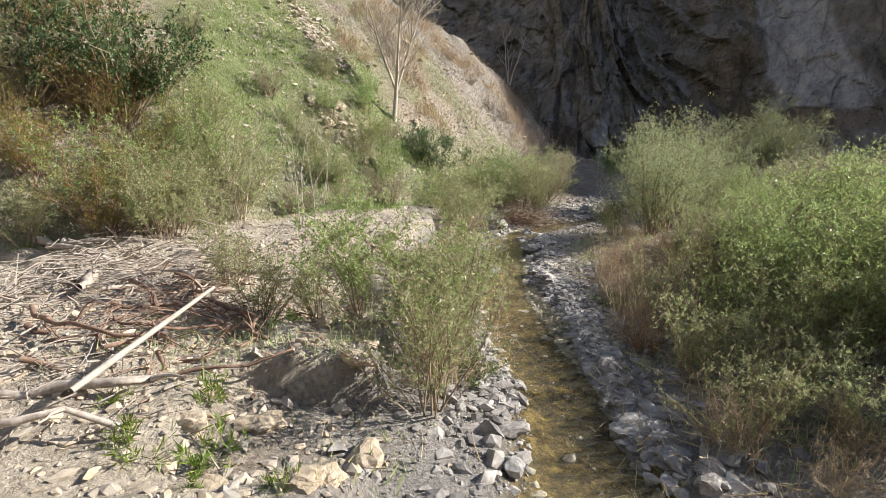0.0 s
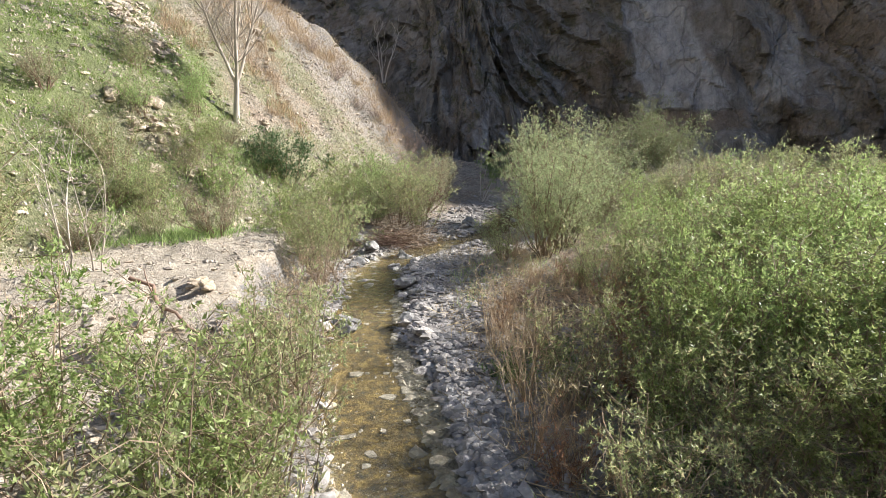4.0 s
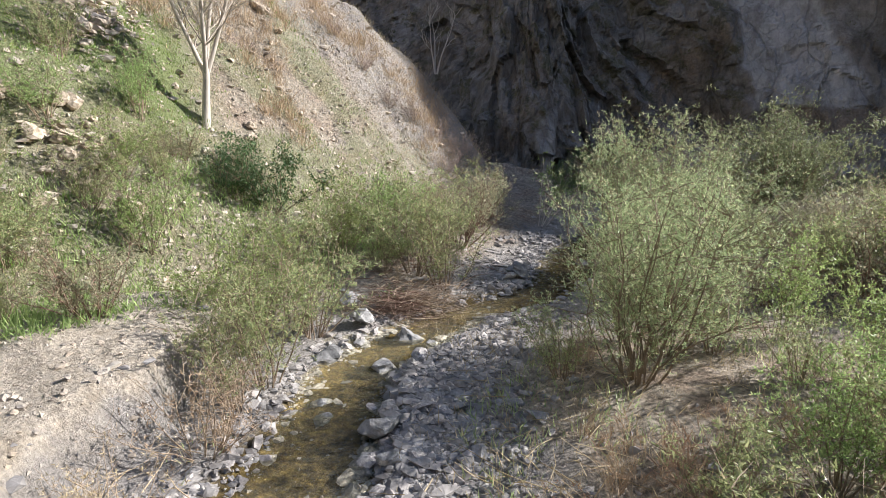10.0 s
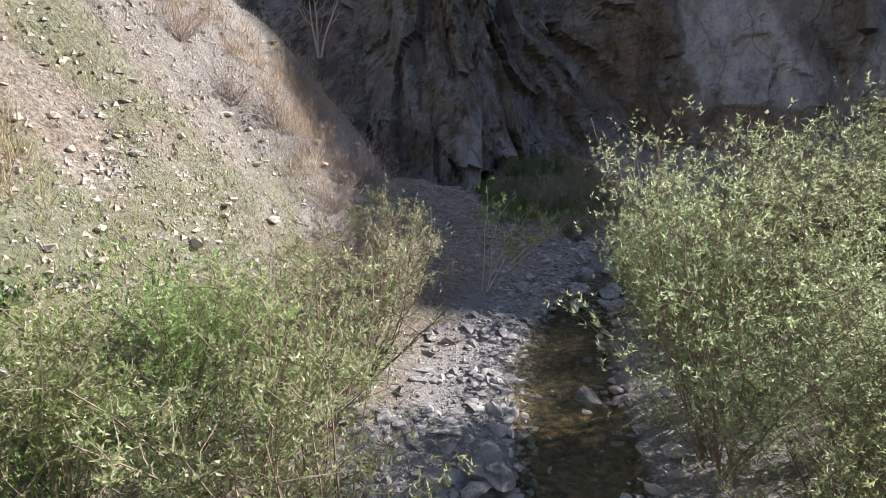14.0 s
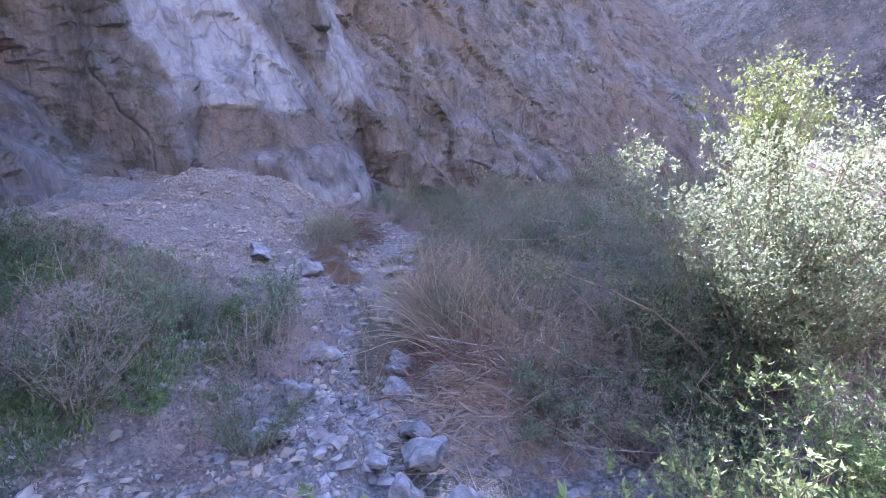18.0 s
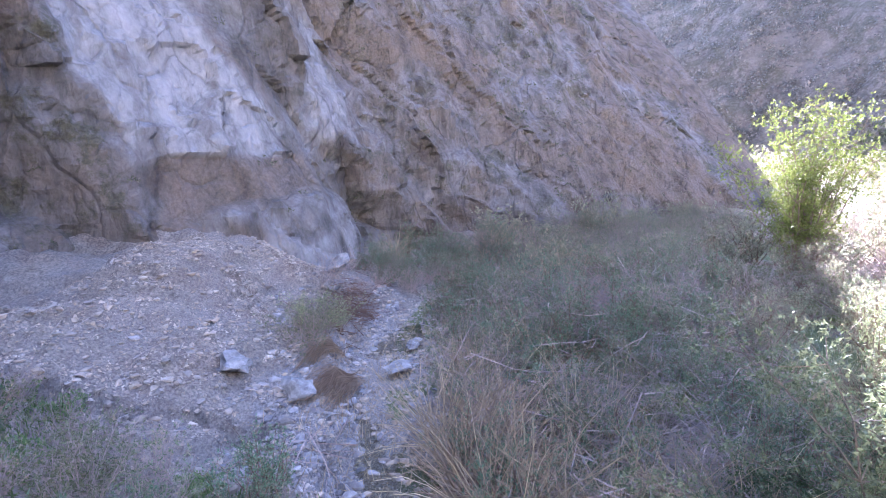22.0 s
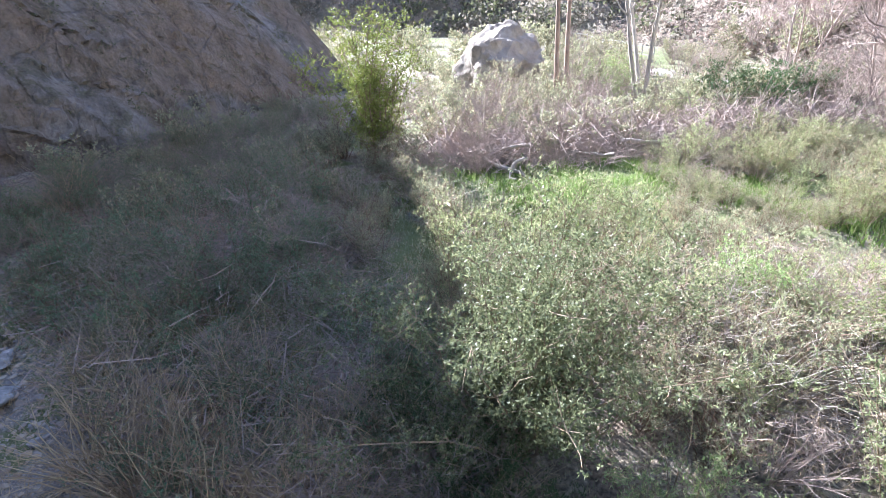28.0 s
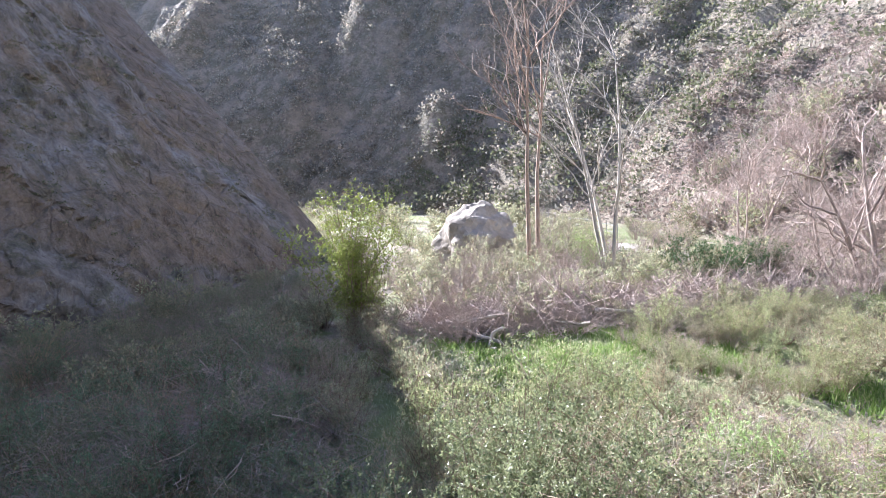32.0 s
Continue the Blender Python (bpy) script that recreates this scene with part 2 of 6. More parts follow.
class Build:
    """Collects tubes, leaves and lumps into one mesh."""

    def __init__(self):
        self.v, self.f, self.n = [], [], 0

    def add(self, v, f):
        self.v.append(np.asarray(v, float))
        self.f.append(np.asarray(f, np.int64) + self.n)
        self.n += len(v)

    def tube(self, pts, radii, sides=5):
        pts = np.asarray(pts, float)
        d = np.gradient(pts, axis=0)
        d /= np.linalg.norm(d, axis=1)[:, None] + 1e-9
        ref = np.where(np.abs(d[:, 2:3]) > 0.9, [[1.0, 0, 0]], [[0, 0, 1.0]])
        a = np.cross(d, ref)
        a /= np.linalg.norm(a, axis=1)[:, None] + 1e-9
        b = np.cross(d, a)
        ang = np.linspace(0, 2 * np.pi, sides, endpoint=False)
        ring = a[:, None] * np.cos(ang)[None, :, None] + b[:, None] * np.sin(ang)[None, :, None]
        v = (pts[:, None] + ring * np.asarray(radii)[:, None, None]).reshape(-1, 3)
        i, k = np.arange(len(pts) - 1)[:, None] * sides, np.arange(sides)[None]
        k2 = (k + 1) % sides
        self.add(v, np.stack([i + k, i + k2, i + sides + k2, i + sides + k], -1).reshape(-1, 4))

    def leaves(self, at, way, length, width, small=False):
        n = len(at)
        way = way / (np.linalg.norm(way, axis=1)[:, None] + 1e-9)
        r = rng.normal(size=(n, 3))
        across = np.cross(way, r)
        across /= np.linalg.norm(across, axis=1)[:, None] + 1e-9
        up = np.cross(across, way)
        L, W = np.broadcast_to(length, n)[:, None], np.broadcast_to(width, n)[:, None]
        if small:
            v = np.stack([at + way * L * 0.25 + across * W / 2, at + way * L - up * L * 0.1, at + way * L * 0.15 - across * W / 2], 1).reshape(-1, 3)
            self.add(v, np.arange(3 * n).reshape(-1, 3))
            return
        mid = at + way * L * 0.45 - up * L * 0.06
        v = np.stack([at, mid + across * W / 2, at + way * L - up * L * 0.16, mid - across * W / 2], 1).reshape(-1, 3)
        self.add(v, np.arange(4 * n).reshape(-1, 4))

    def mesh(self, name, mat, shade=False):
        return mesh_of(name, np.concatenate(self.v), np.concatenate(self.f), mat, shade)


# ---- materials ----
def material(name):
    m = bpy.data.materials.new(name)
    m.use_nodes = True
    nt = m.node_tree
    return m, nt, nt.nodes["Principled BSDF"], nt.links


def node(nt, kind, **sets):
    n = nt.nodes.new(kind)
    for k, v in sets.items():
        n.inputs[k.replace("_", " ")].default_value = v
    return n


def noise_tex(nt, scale, detail=5.0, rough=0.6, stretch=None):
    n = node(nt, "ShaderNodeTexNoise", Scale=scale, Detail=detail, Roughness=rough)
    co = nt.nodes.new("ShaderNodeTexCoord")
    if stretch:
        mp = node(nt, "ShaderNodeMapping", Scale=stretch)
        nt.links.new(co.outputs["Object"], mp.inputs["Vector"])
        nt.links.new(mp.outputs[0], n.inputs["Vector"])
    else:
        nt.links.new(co.outputs["Object"], n.inputs["Vector"])
    return n.outputs["Fac"]


def ramp(nt, fac, stops):
    r = nt.nodes.new("ShaderNodeValToRGB")
    while len(r.color_ramp.elements) < len(stops):
        r.color_ramp.elements.new(0.5)
    for e, (p, c) in zip(r.color_ramp.elements, stops):
        e.position, e.color = p, (*c, 1)
    nt.links.new(fac, r.inputs[0])
    return r.outputs[0]


def mixed(nt, fac, a, b, blend="MIX"):
    n = nt.nodes.new("ShaderNodeMix")
    n.data_type, n.blend_type = "RGBA", blend
    for sock, v in ((n.inputs[0], fac), (n.inputs[6], a), (n.inputs[7], b)):
        if isinstance(v, (int, float)):
            sock.default_value = v
        elif isinstance(v, tuple):
            sock.default_value = (*v, 1)
        else:
            nt.links.new(v, sock)
    return n.outputs[2]


def maths(nt, op, a, b):
    n = nt.nodes.new("ShaderNodeMath")
    n.operation = op
    for sock, v in zip(n.inputs, (a, b)):
        if isinstance(v, (int, float)):
            sock.default_value = v
        else:
            nt.links.new(v, sock)
    return n.outputs[0]


def bumped(nt, bsdf, height, strength, distance):
    b = node(nt, "ShaderNodeBump", Strength=strength, Distance=distance)
    nt.links.new(height, b.inputs["Height"])
    nt.links.new(b.outputs[0], bsdf.inputs["Normal"])


def attr(nt, name):
    a = nt.nodes.new("ShaderNodeAttribute")
    a.attribute_name = name
    return a.outputs["Fac"]


def leaf_mat(name, dark, light, odd=None, through=0.5, gloss=0.42):
    m, nt, bsdf, ln = material(name)
    geo, info = nt.nodes.new("ShaderNodeNewGeometry"), nt.nodes.new("ShaderNodeObjectInfo")
    col = mixed(nt, geo.outputs["Random Per Island"], dark, light)
    if odd:
        pick = maths(nt, "GREATER_THAN", geo.outputs["Random Per Island"], 0.86)
        col = mixed(nt, pick, col, odd)
    hue = node(nt, "ShaderNodeHueSaturation")
    ln.new(maths(nt, "ADD", maths(nt, "MULTIPLY", info.outputs["Random"], 0.035), 0.482), hue.inputs["Hue"])
    ln.new(maths(nt, "ADD", maths(nt, "MULTIPLY", info.outputs["Random"], 0.4), 0.9), hue.inputs["Value"])
    ln.new(col, hue.inputs["Color"])
    ln.new(hue.outputs[0], bsdf.inputs["Base Color"])
    bsdf.inputs["Roughness"].default_value = gloss
    bsdf.inputs["Specular IOR Level"].default_value = 0.5
    tr = nt.nodes.new("ShaderNodeBsdfTranslucent")
    ln.new(hue.outputs[0], tr.inputs["Color"])
    mx = nt.nodes.new("ShaderNodeMixShader")
    mx.inputs[0].default_value = through
    ln.new(bsdf.outputs[0], mx.inputs[1])
    ln.new(tr.outputs[0], mx.inputs[2])
    ln.new(mx.outputs[0], nt.nodes["Material Output"].inputs["Surface"])
    return m


def wood_mat(name, dark, light, scale=14.0, rough=0.85):
    m, nt, bsdf, ln = material(name)
    info = nt.nodes.new("ShaderNodeObjectInfo")
    n = noise_tex(nt, scale, 6, 0.65, (1, 1, 0.3))
    col = ramp(nt, n, [(0.3, dark), (0.7, light)])
    hue = node(nt, "ShaderNodeHueSaturation")
    ln.new(maths(nt, "ADD", maths(nt, "MULTIPLY", info.outputs["Random"], 0.4), 0.8), hue.inputs["Value"])
    ln.new(col, hue.inputs["Color"])
    ln.new(hue.outputs[0], bsdf.inputs["Base Color"])
    bsdf.inputs["Roughness"].default_value = rough
    bumped(nt, bsdf, n, 0.6, 0.02)
    return m


def rock_mat(name, dark, mid, light, scale=3.0):
    m, nt, bsdf, ln = material(name)
    geo, info = nt.nodes.new("ShaderNodeNewGeometry"), nt.nodes.new("ShaderNodeObjectInfo")
    n = noise_tex(nt, scale, 8, 0.65)
    col = ramp(nt, n, [(0.3, dark), (0.5, mid), (0.72, light)])
    hue = node(nt, "ShaderNodeHueSaturation")
    r = maths(nt, "ADD", geo.outputs["Random Per Island"], info.outputs["Random"])
    ln.new(maths(nt, "ADD", maths(nt, "MULTIPLY", r, 0.4), 0.6), hue.inputs["Value"])
    ln.new(maths(nt, "ADD", maths(nt, "MULTIPLY", geo.outputs["Random Per Island"], 0.5), 0.7), hue.inputs["Saturation"])
    ln.new(col, hue.inputs["Color"])
    ln.new(hue.outputs[0], bsdf.inputs["Base Color"])
    bsdf.inputs["Roughness"].default_value = 0.88
    bumped(nt, bsdf, noise_tex(nt, scale * 6, 6, 0.7), 0.7, 0.02)
    return m


def ground_mat():
    m, nt, bsdf, ln = material("ground_earth")
    fine, mid, broad = noise_tex(nt, 26, 6, 0.7), noise_tex(nt, 4.5, 6, 0.65), noise_tex(nt, 0.9, 4, 0.6)
    soil = ramp(nt, mid, [(0.3, (0.17, 0.14, 0.105)), (0.52, (0.30, 0.26, 0.205)), (0.75, (0.43, 0.385, 0.32))])
    sand = ramp(nt, mid, [(0.28, (0.33, 0.28, 0.215)), (0.5, (0.48, 0.42, 0.34)), (0.75, (0.60, 0.54, 0.46))])
    gravel = ramp(nt, fine, [(0.3, (0.14, 0.13, 0.125)), (0.5, (0.30, 0.28, 0.26)), (0.68, (0.48, 0.45, 0.42))])
    grass = ramp(nt, fine, [(0.3, (0.085, 0.125, 0.03)), (0.55, (0.155, 0.205, 0.06)), (0.75, (0.27, 0.285, 0.13))])
    algae = ramp(nt, noise_tex(nt, 7, 7, 0.75), [(0.36, (0.025, 0.02, 0.008)), (0.5, (0.11, 0.075, 0.018)), (0.64, (0.25, 0.18, 0.055))])
    speck = ramp(nt, noise_tex(nt, 17, 3, 0.5), [(0.36, (0.55, 0.55, 0.55)), (0.5, (1, 1, 1)), (0.66, (1.35, 1.33, 1.3))])
    red = maths(nt, "MULTIPLY", ramp(nt, broad, [(0.48, (0, 0, 0)), (0.62, (1, 1, 1))]), 0.6)
    soil = mixed(nt, red, soil, ramp(nt, mid, [(0.3, (0.15, 0.10, 0.07)), (0.7, (0.36, 0.26, 0.19))]))
    soil, sand = mixed(nt, 1.0, soil, speck, "MULTIPLY"), mixed(nt, 0.6, sand, speck, "MULTIPLY")
    col = mixed(nt, attr(nt, "sand"), soil, sand)
    col = mixed(nt, attr(nt, "gravel"), col, gravel)
    col = mixed(nt, attr(nt, "grass"), col, grass)
    col = mixed(nt, attr(nt, "wet"), col, algae)
    ln.new(col, bsdf.inputs["Base Color"])
    bsdf.inputs["Roughness"].default_value = 0.92
    bumped(nt, bsdf, maths(nt, "ADD", fine, mid), 1.0, 0.07)
    return m


def cracks(nt, scale, stretch, lo, hi):
    """Dark joints between blocks: 0 in the joint, 1 on the block."""
    v = node(nt, "ShaderNodeTexVoronoi", Scale=scale)
    v.feature = "DISTANCE_TO_EDGE"
    co, mp, nz = nt.nodes.new("ShaderNodeTexCoord"), node(nt, "ShaderNodeMapping", Scale=stretch, Rotation=(0.5, 0.45, 0.3)), node(nt, "ShaderNodeTexNoise", Scale=scale * 1.3, Detail=5.0)
    nt.links.new(co.outputs["Object"], nz.inputs["Vector"])
    add = nt.nodes.new("ShaderNodeVectorMath")
    add.operation = "MULTIPLY_ADD"
    nt.links.new(nz.outputs["Color"], add.inputs[0])
    add.inputs[1].default_value = (0.6 / scale, 0.6 / scale, 0.6 / scale)
    nt.links.new(co.outputs["Object"], add.inputs[2])
    nt.links.new(add.outputs[0], mp.inputs["Vector"])
    nt.links.new(mp.outputs[0], v.inputs["Vector"])
    return ramp(nt, v.outputs["Distance"], [(lo, (0, 0, 0)), (hi, (1, 1, 1))])


def cliff_mat():
    m, nt, bsdf, ln = material("cliff_rock")
    big, mid, fine = noise_tex(nt, 0.28, 5, 0.6), noise_tex(nt, 1.3, 9, 0.75, (1, 1, 0.5)), noise_tex(nt, 9, 7, 0.7)
    base = ramp(nt, mid, [(0.3, (0.095, 0.09, 0.083)), (0.47, (0.19, 0.175, 0.156)), (0.62, (0.27, 0.25, 0.222)), (0.78, (0.38, 0.36, 0.335))])
    rust = ramp(nt, fine, [(0.3, (0.12, 0.088, 0.06)), (0.7, (0.31, 0.235, 0.165))])
    grey = ramp(nt, fine, [(0.3, (0.20, 0.205, 0.21)), (0.7, (0.42, 0.42, 0.42))])
    white = ramp(nt, mid, [(0.3, (0.21, 0.205, 0.20)), (0.47, (0.38, 0.375, 0.37)), (0.7, (0.54, 0.53, 0.52))])
    col = mixed(nt, maths(nt, "MULTIPLY", ramp(nt, big, [(0.47, (0, 0, 0)), (0.64, (1, 1, 1))]), 0.65), base, rust)
    col = mixed(nt, maths(nt, "MULTIPLY", ramp(nt, noise_tex(nt, 0.45, 5, 0.65), [(0.5, (0, 0, 0)), (0.62, (1, 1, 1))]), 0.5), col, grey)
    shrub = ramp(nt, noise_tex(nt, 0.7, 8, 0.72), [(0.52, (0, 0, 0)), (0.6, (1, 1, 1))])
    col = mixed(nt, maths(nt, "MULTIPLY", maths(nt, "MULTIPLY", shrub, attr(nt, "scrub")), 0.85), col, ramp(nt, fine, [(0.3, (0.05, 0.05, 0.026)), (0.7, (0.16, 0.15, 0.08))]))
    col = mixed(nt, attr(nt, "rust"), col, rust)
    col = mixed(nt, attr(nt, "pale"), col, white)
    band = ramp(nt, noise_tex(nt, 1.0, 6, 0.7, (0.9, 0.9, 0.16)), [(0.38, (0.55, 0.52, 0.5)), (0.5, (1, 1, 1)), (0.66, (1.25, 1.22, 1.2))])
    col = mixed(nt, 0.7, col, band, "MULTIPLY")
    j1, j2 = cracks(nt, 0.38, (1, 1, 0.45), 0.0, 0.035), cracks(nt, 1.5, (1, 1, 0.6), 0.0, 0.1)
    joint = maths(nt, "MULTIPLY", maths(nt, "ADD", maths(nt, "MULTIPLY", j1, 0.6), 0.4), maths(nt, "ADD", maths(nt, "MULTIPLY", j2, 0.25), 0.75))
    joint_col = mixed(nt, 0.5, col, (0.10, 0.085, 0.07))
    col = mixed(nt, joint, joint_col, col)
    ln.new(col, bsdf.inputs["Base Color"])
    bsdf.inputs["Roughness"].default_value = 0.9
    h = maths(nt, "ADD", maths(nt, "ADD", mid, maths(nt, "MULTIPLY", fine, 0.4)), maths(nt, "MULTIPLY", joint, 0.8))
    bumped(nt, bsdf, h, 1.0, 0.22)
    return m


def mountain_mat():
    m, nt, bsdf, ln = material("mountain_scrub")
    a, b, c = noise_tex(nt, 0.45, 8, 0.72), noise_tex(nt, 0.06, 5, 0.6), noise_tex(nt, 2.2, 6, 0.7)
    rock = ramp(nt, c, [(0.3, (0.21, 0.172, 0.138)), (0.7, (0.40, 0.335, 0.27))])
    scrub = ramp(nt, c, [(0.3, (0.12, 0.11, 0.08)), (0.55, (0.2, 0.18, 0.13)), (0.75, (0.29, 0.255, 0.195))])
    col = mixed(nt, ramp(nt, a, [(0.42, (0, 0, 0)), (0.55, (1, 1, 1))]), rock, scrub)
    col = mixed(nt, maths(nt, "MULTIPLY", ramp(nt, b, [(0.5, (0, 0, 0)), (0.62, (1, 1, 1))]), 0.6), col, (0.34, 0.285, 0.235))
    ln.new(col, bsdf.inputs["Base Color"])
    bsdf.inputs["Roughness"].default_value = 0.95
    bumped(nt, bsdf, maths(nt, "ADD", a, maths(nt, "MULTIPLY", c, 0.4)), 1.0, 0.9)
    return m


def water_mat():
    m, nt, bsdf, ln = material("stream_water")
    bsdf.inputs["Base Color"].default_value = (0.80, 0.78, 0.62, 1)
    bsdf.inputs["Roughness"].default_value = 0.05
    bsdf.inputs["IOR"].default_value = 1.33
    bsdf.inputs["Transmission Weight"].default_value = 0.95
    bumped(nt, bsdf, noise_tex(nt, 7, 3, 0.5), 0.35, 0.03)
    return m


M_GROUND, M_CLIFF, M_MOUNT, M_WATER = ground_mat(), cliff_mat(), mountain_mat(), water_mat()
M_STONE = rock_mat("stream_stone", (0.15, 0.14, 0.135), (0.33, 0.31, 0.295), (0.60, 0.57, 0.54), 3.5)
M_CLOD = rock_mat("sand_clod", (0.30, 0.24, 0.175), (0.44, 0.37, 0.29), (0.56, 0.49, 0.40), 3.0)
M_WARM = rock_mat("slope_stone", (0.26, 0.21, 0.16), (0.42, 0.36, 0.29), (0.60, 0.54, 0.46), 2.5)
M_OUTCROP = rock_mat("outcrop_stone", (0.2, 0.165, 0.125), (0.36, 0.31, 0.25), (0.5, 0.45, 0.38), 0.9)
M_BOULDER = rock_mat("boulder_stone", (0.12, 0.118, 0.115), (0.24, 0.238, 0.235), (0.41, 0.40, 0.39), 2.0)
M_WILLOW = leaf_mat("willow_leaf", (0.165, 0.235, 0.075), (0.42, 0.50, 0.21))
M_TALL = leaf_mat("sage_willow_leaf", (0.195, 0.25, 0.115), (0.44, 0.49, 0.28), (0.47, 0.44, 0.28), 0.55)
M_RUST = leaf_mat("rusty_stalk", (0.20, 0.11, 0.06), (0.38, 0.23, 0.14), None, 0.3, 0.8)
M_MULE = leaf_mat("mulefat_leaf", (0.20, 0.255, 0.11), (0.47, 0.505, 0.26), (0.52, 0.47, 0.28))
M_SAGE = leaf_mat("sage_leaf", (0.21, 0.225, 0.135), (0.45, 0.44, 0.29), (0.50, 0.42, 0.28))
M_DARK = leaf_mat("laurel_leaf", (0.04, 0.085, 0.03), (0.12, 0.18, 0.07), None, 0.25)
M_AUTUMN = leaf_mat("turning_leaf", (0.15, 0.17, 0.045), (0.32, 0.26, 0.08), (0.38, 0.17, 0.07))
M_YELLOW = leaf_mat("young_leaf", (0.14, 0.175, 0.035), (0.29, 0.31, 0.085), None, 0.35)
M_GRASS = leaf_mat("grass_blade", (0.10, 0.19, 0.025), (0.24, 0.34, 0.06), (0.34, 0.34, 0.14), 0.4)
M_STRAW = leaf_mat("dry_straw", (0.28, 0.21, 0.125), (0.52, 0.42, 0.28), None, 0.25, 0.7)
M_TUSSOCK = leaf_mat("reddish_straw", (0.26, 0.17, 0.11), (0.46, 0.34, 0.24), None, 0.3, 0.7)
# lightened and greyed to put distance haze into the leaf colour
M_SCRUB_HAZE = leaf_mat("chaparral_leaf", (0.17, 0.16, 0.13), (0.34, 0.315, 0.265), (0.40, 0.34, 0.28), 0.4, 0.85)
M_CHAP = leaf_mat("olive_chaparral_leaf", (0.09, 0.10, 0.055), (0.20, 0.20, 0.12), (0.30, 0.27, 0.19), 0.35, 0.8)
M_TWIGGY = leaf_mat("leafless_brush", (0.22, 0.175, 0.15), (0.42, 0.345, 0.30), None, 0.35, 0.85)
# darker copy of the mulefat leaf: shade put into the colour
M_MULE_SHADE = leaf_mat("mulefat_leaf_shaded", (0.12, 0.155, 0.085), (0.30, 0.33, 0.19), (0.36, 0.31, 0.21))
M_HERB = leaf_mat("deep_green_herb", (0.09, 0.155, 0.05), (0.23, 0.31, 0.12), (0.30, 0.30, 0.17), 0.4)
M_STEM = wood_mat("shrub_stem", (0.17, 0.13, 0.085), (0.36, 0.28, 0.20))
M_TAN = wood_mat("tan_stalk", (0.27, 0.20, 0.135), (0.50, 0.40, 0.29))
M_TEAL = leaf_mat("blue_green_leaf", (0.10, 0.165, 0.09), (0.26, 0.345, 0.205), (0.34, 0.31, 0.21))
M_ROUND = leaf_mat("glossy_leaf", (0.095, 0.115, 0.055), (0.275, 0.285, 0.155), None, 0.45, 0.45)
M_LUSH = leaf_mat("lush_herb", (0.11, 0.19, 0.045), (0.25, 0.35, 0.10), (0.33, 0.34, 0.17))
M_GREYWOOD = wood_mat("weathered_wood", (0.30, 0.25, 0.21), (0.55, 0.49, 0.43))
M_PALEBARK = wood_mat("pale_bark", (0.36, 0.31, 0.26), (0.62, 0.57, 0.50), 5)
M_REDBARK = wood_mat("red_brown_bark", (0.24, 0.165, 0.125), (0.46, 0.355, 0.285), 6)
M_BROWN = wood_mat("brown_twig", (0.14, 0.085, 0.06), (0.30, 0.20, 0.15))
M_PURPLE = wood_mat("bare_twig", (0.27, 0.21, 0.185), (0.48, 0.395, 0.35))
M_POST = wood_mat("fence_post_metal", (0.25, 0.25, 0.24), (0.40, 0.40, 0.38), 8, 0.6)

def green_part(x, y):
    """How grassy the slope is."""
    _, d = hill_height(x, y)
    n = fbm(x * 0.45, y * 0.45, 31, 4)
    main = smooth(1.3, 0.75, np.hypot((x + 6.3) / 3.6, (y - 18.8) / 4.7) + 0.3 * n)
    low = smooth(1.2, 0.6, np.hypot((d - 1.0) / 1.3, (y - 21.5) / 4.0) + 0.5 * n) * 0.5
    bits = smooth(-0.08, 0.35, fbm(x * 0.8, y * 0.8, 33, 3)) * 0.45
    bare = np.exp(-((x + 3.7) ** 2) / 2.2 - (y - 18.1) ** 2 / 1.4)
    return np.maximum(np.maximum(main, low), bits) * (1 - 0.9 * bare) * smooth(-0.8, 0.4, d) * smooth(29, 26, y)


# ---- ground: one sheet, fine round the path and coarse to the horizon ----
def spaced(lo, hi, step, far):
    inner = np.arange(lo, hi + step / 2, step)
    out, s, p = [], step, 0.0
    while p < far:
        s *= 1.16
        p += s
        out.append(p)
    out = np.array(out)
    return np.concatenate([(lo - out)[::-1], inner, hi + out])


gx, gy = spaced(-9, 26, 0.1, 1800), spaced(2, 40, 0.1, 1800)
GX, GY = np.meshgrid(gx, gy, indexing="ij")
GZ = ground_height(GX, GY)
GZ = np.where(np.hypot(GX - 8, GY - 18) > 400, np.minimum(GZ, 5.0), GZ)
me = mesh_of("ground", np.stack([GX, GY, GZ], -1).reshape(-1, 3), sheet_faces(len(gx), len(gy)), M_GROUND, True)
gds, gside, _ = to_line(GX, GY, STREAM)
_, ghd = hill_height(GX, GY)
wob = fbm(GX * 0.9, GY * 0.9, 21, 4)
sand = smooth(0.3, 0.55, GZ + 0.1 * wob) * (ghd < 0.3) * (gside > 0) * (GY < 18) + 0.6 * smooth(-0.1, 0.5, wob) * (gside < 0) * (GX < 9)
sand = np.clip(sand + 0.15 * smooth(0.3, 1.5, ghd), 0, 1)
gravel = np.clip(smooth(3.0, 1.7, gds + 0.5 * wob) * (GZ < 0.75) * smooth(24, 19, GX) + smooth(7, 9, GX) * smooth(26, 22, GX) * (gside > 0) * (0.35 + 0.3 * wob) + 0.8 * smooth(26, 28.5, GY) * (ghd > 0), 0, 1)
grass = green_part(GX, GY) * 0.85
grass = np.clip(grass + smooth(3.4, 2.2, np.hypot((GX - 21.5) * 0.75, (GY - 16.5) * 0.75)) * (gside < 0) + 0.8 * smooth(-0.45, 0.2, wob) * (gside < 0) * smooth(12.5, 15, GX) * (GX < 90), 0, 1)
wet = smooth(0.95, 0.6, gds + 0.15 * wob) * smooth(10.5, 8, GX)
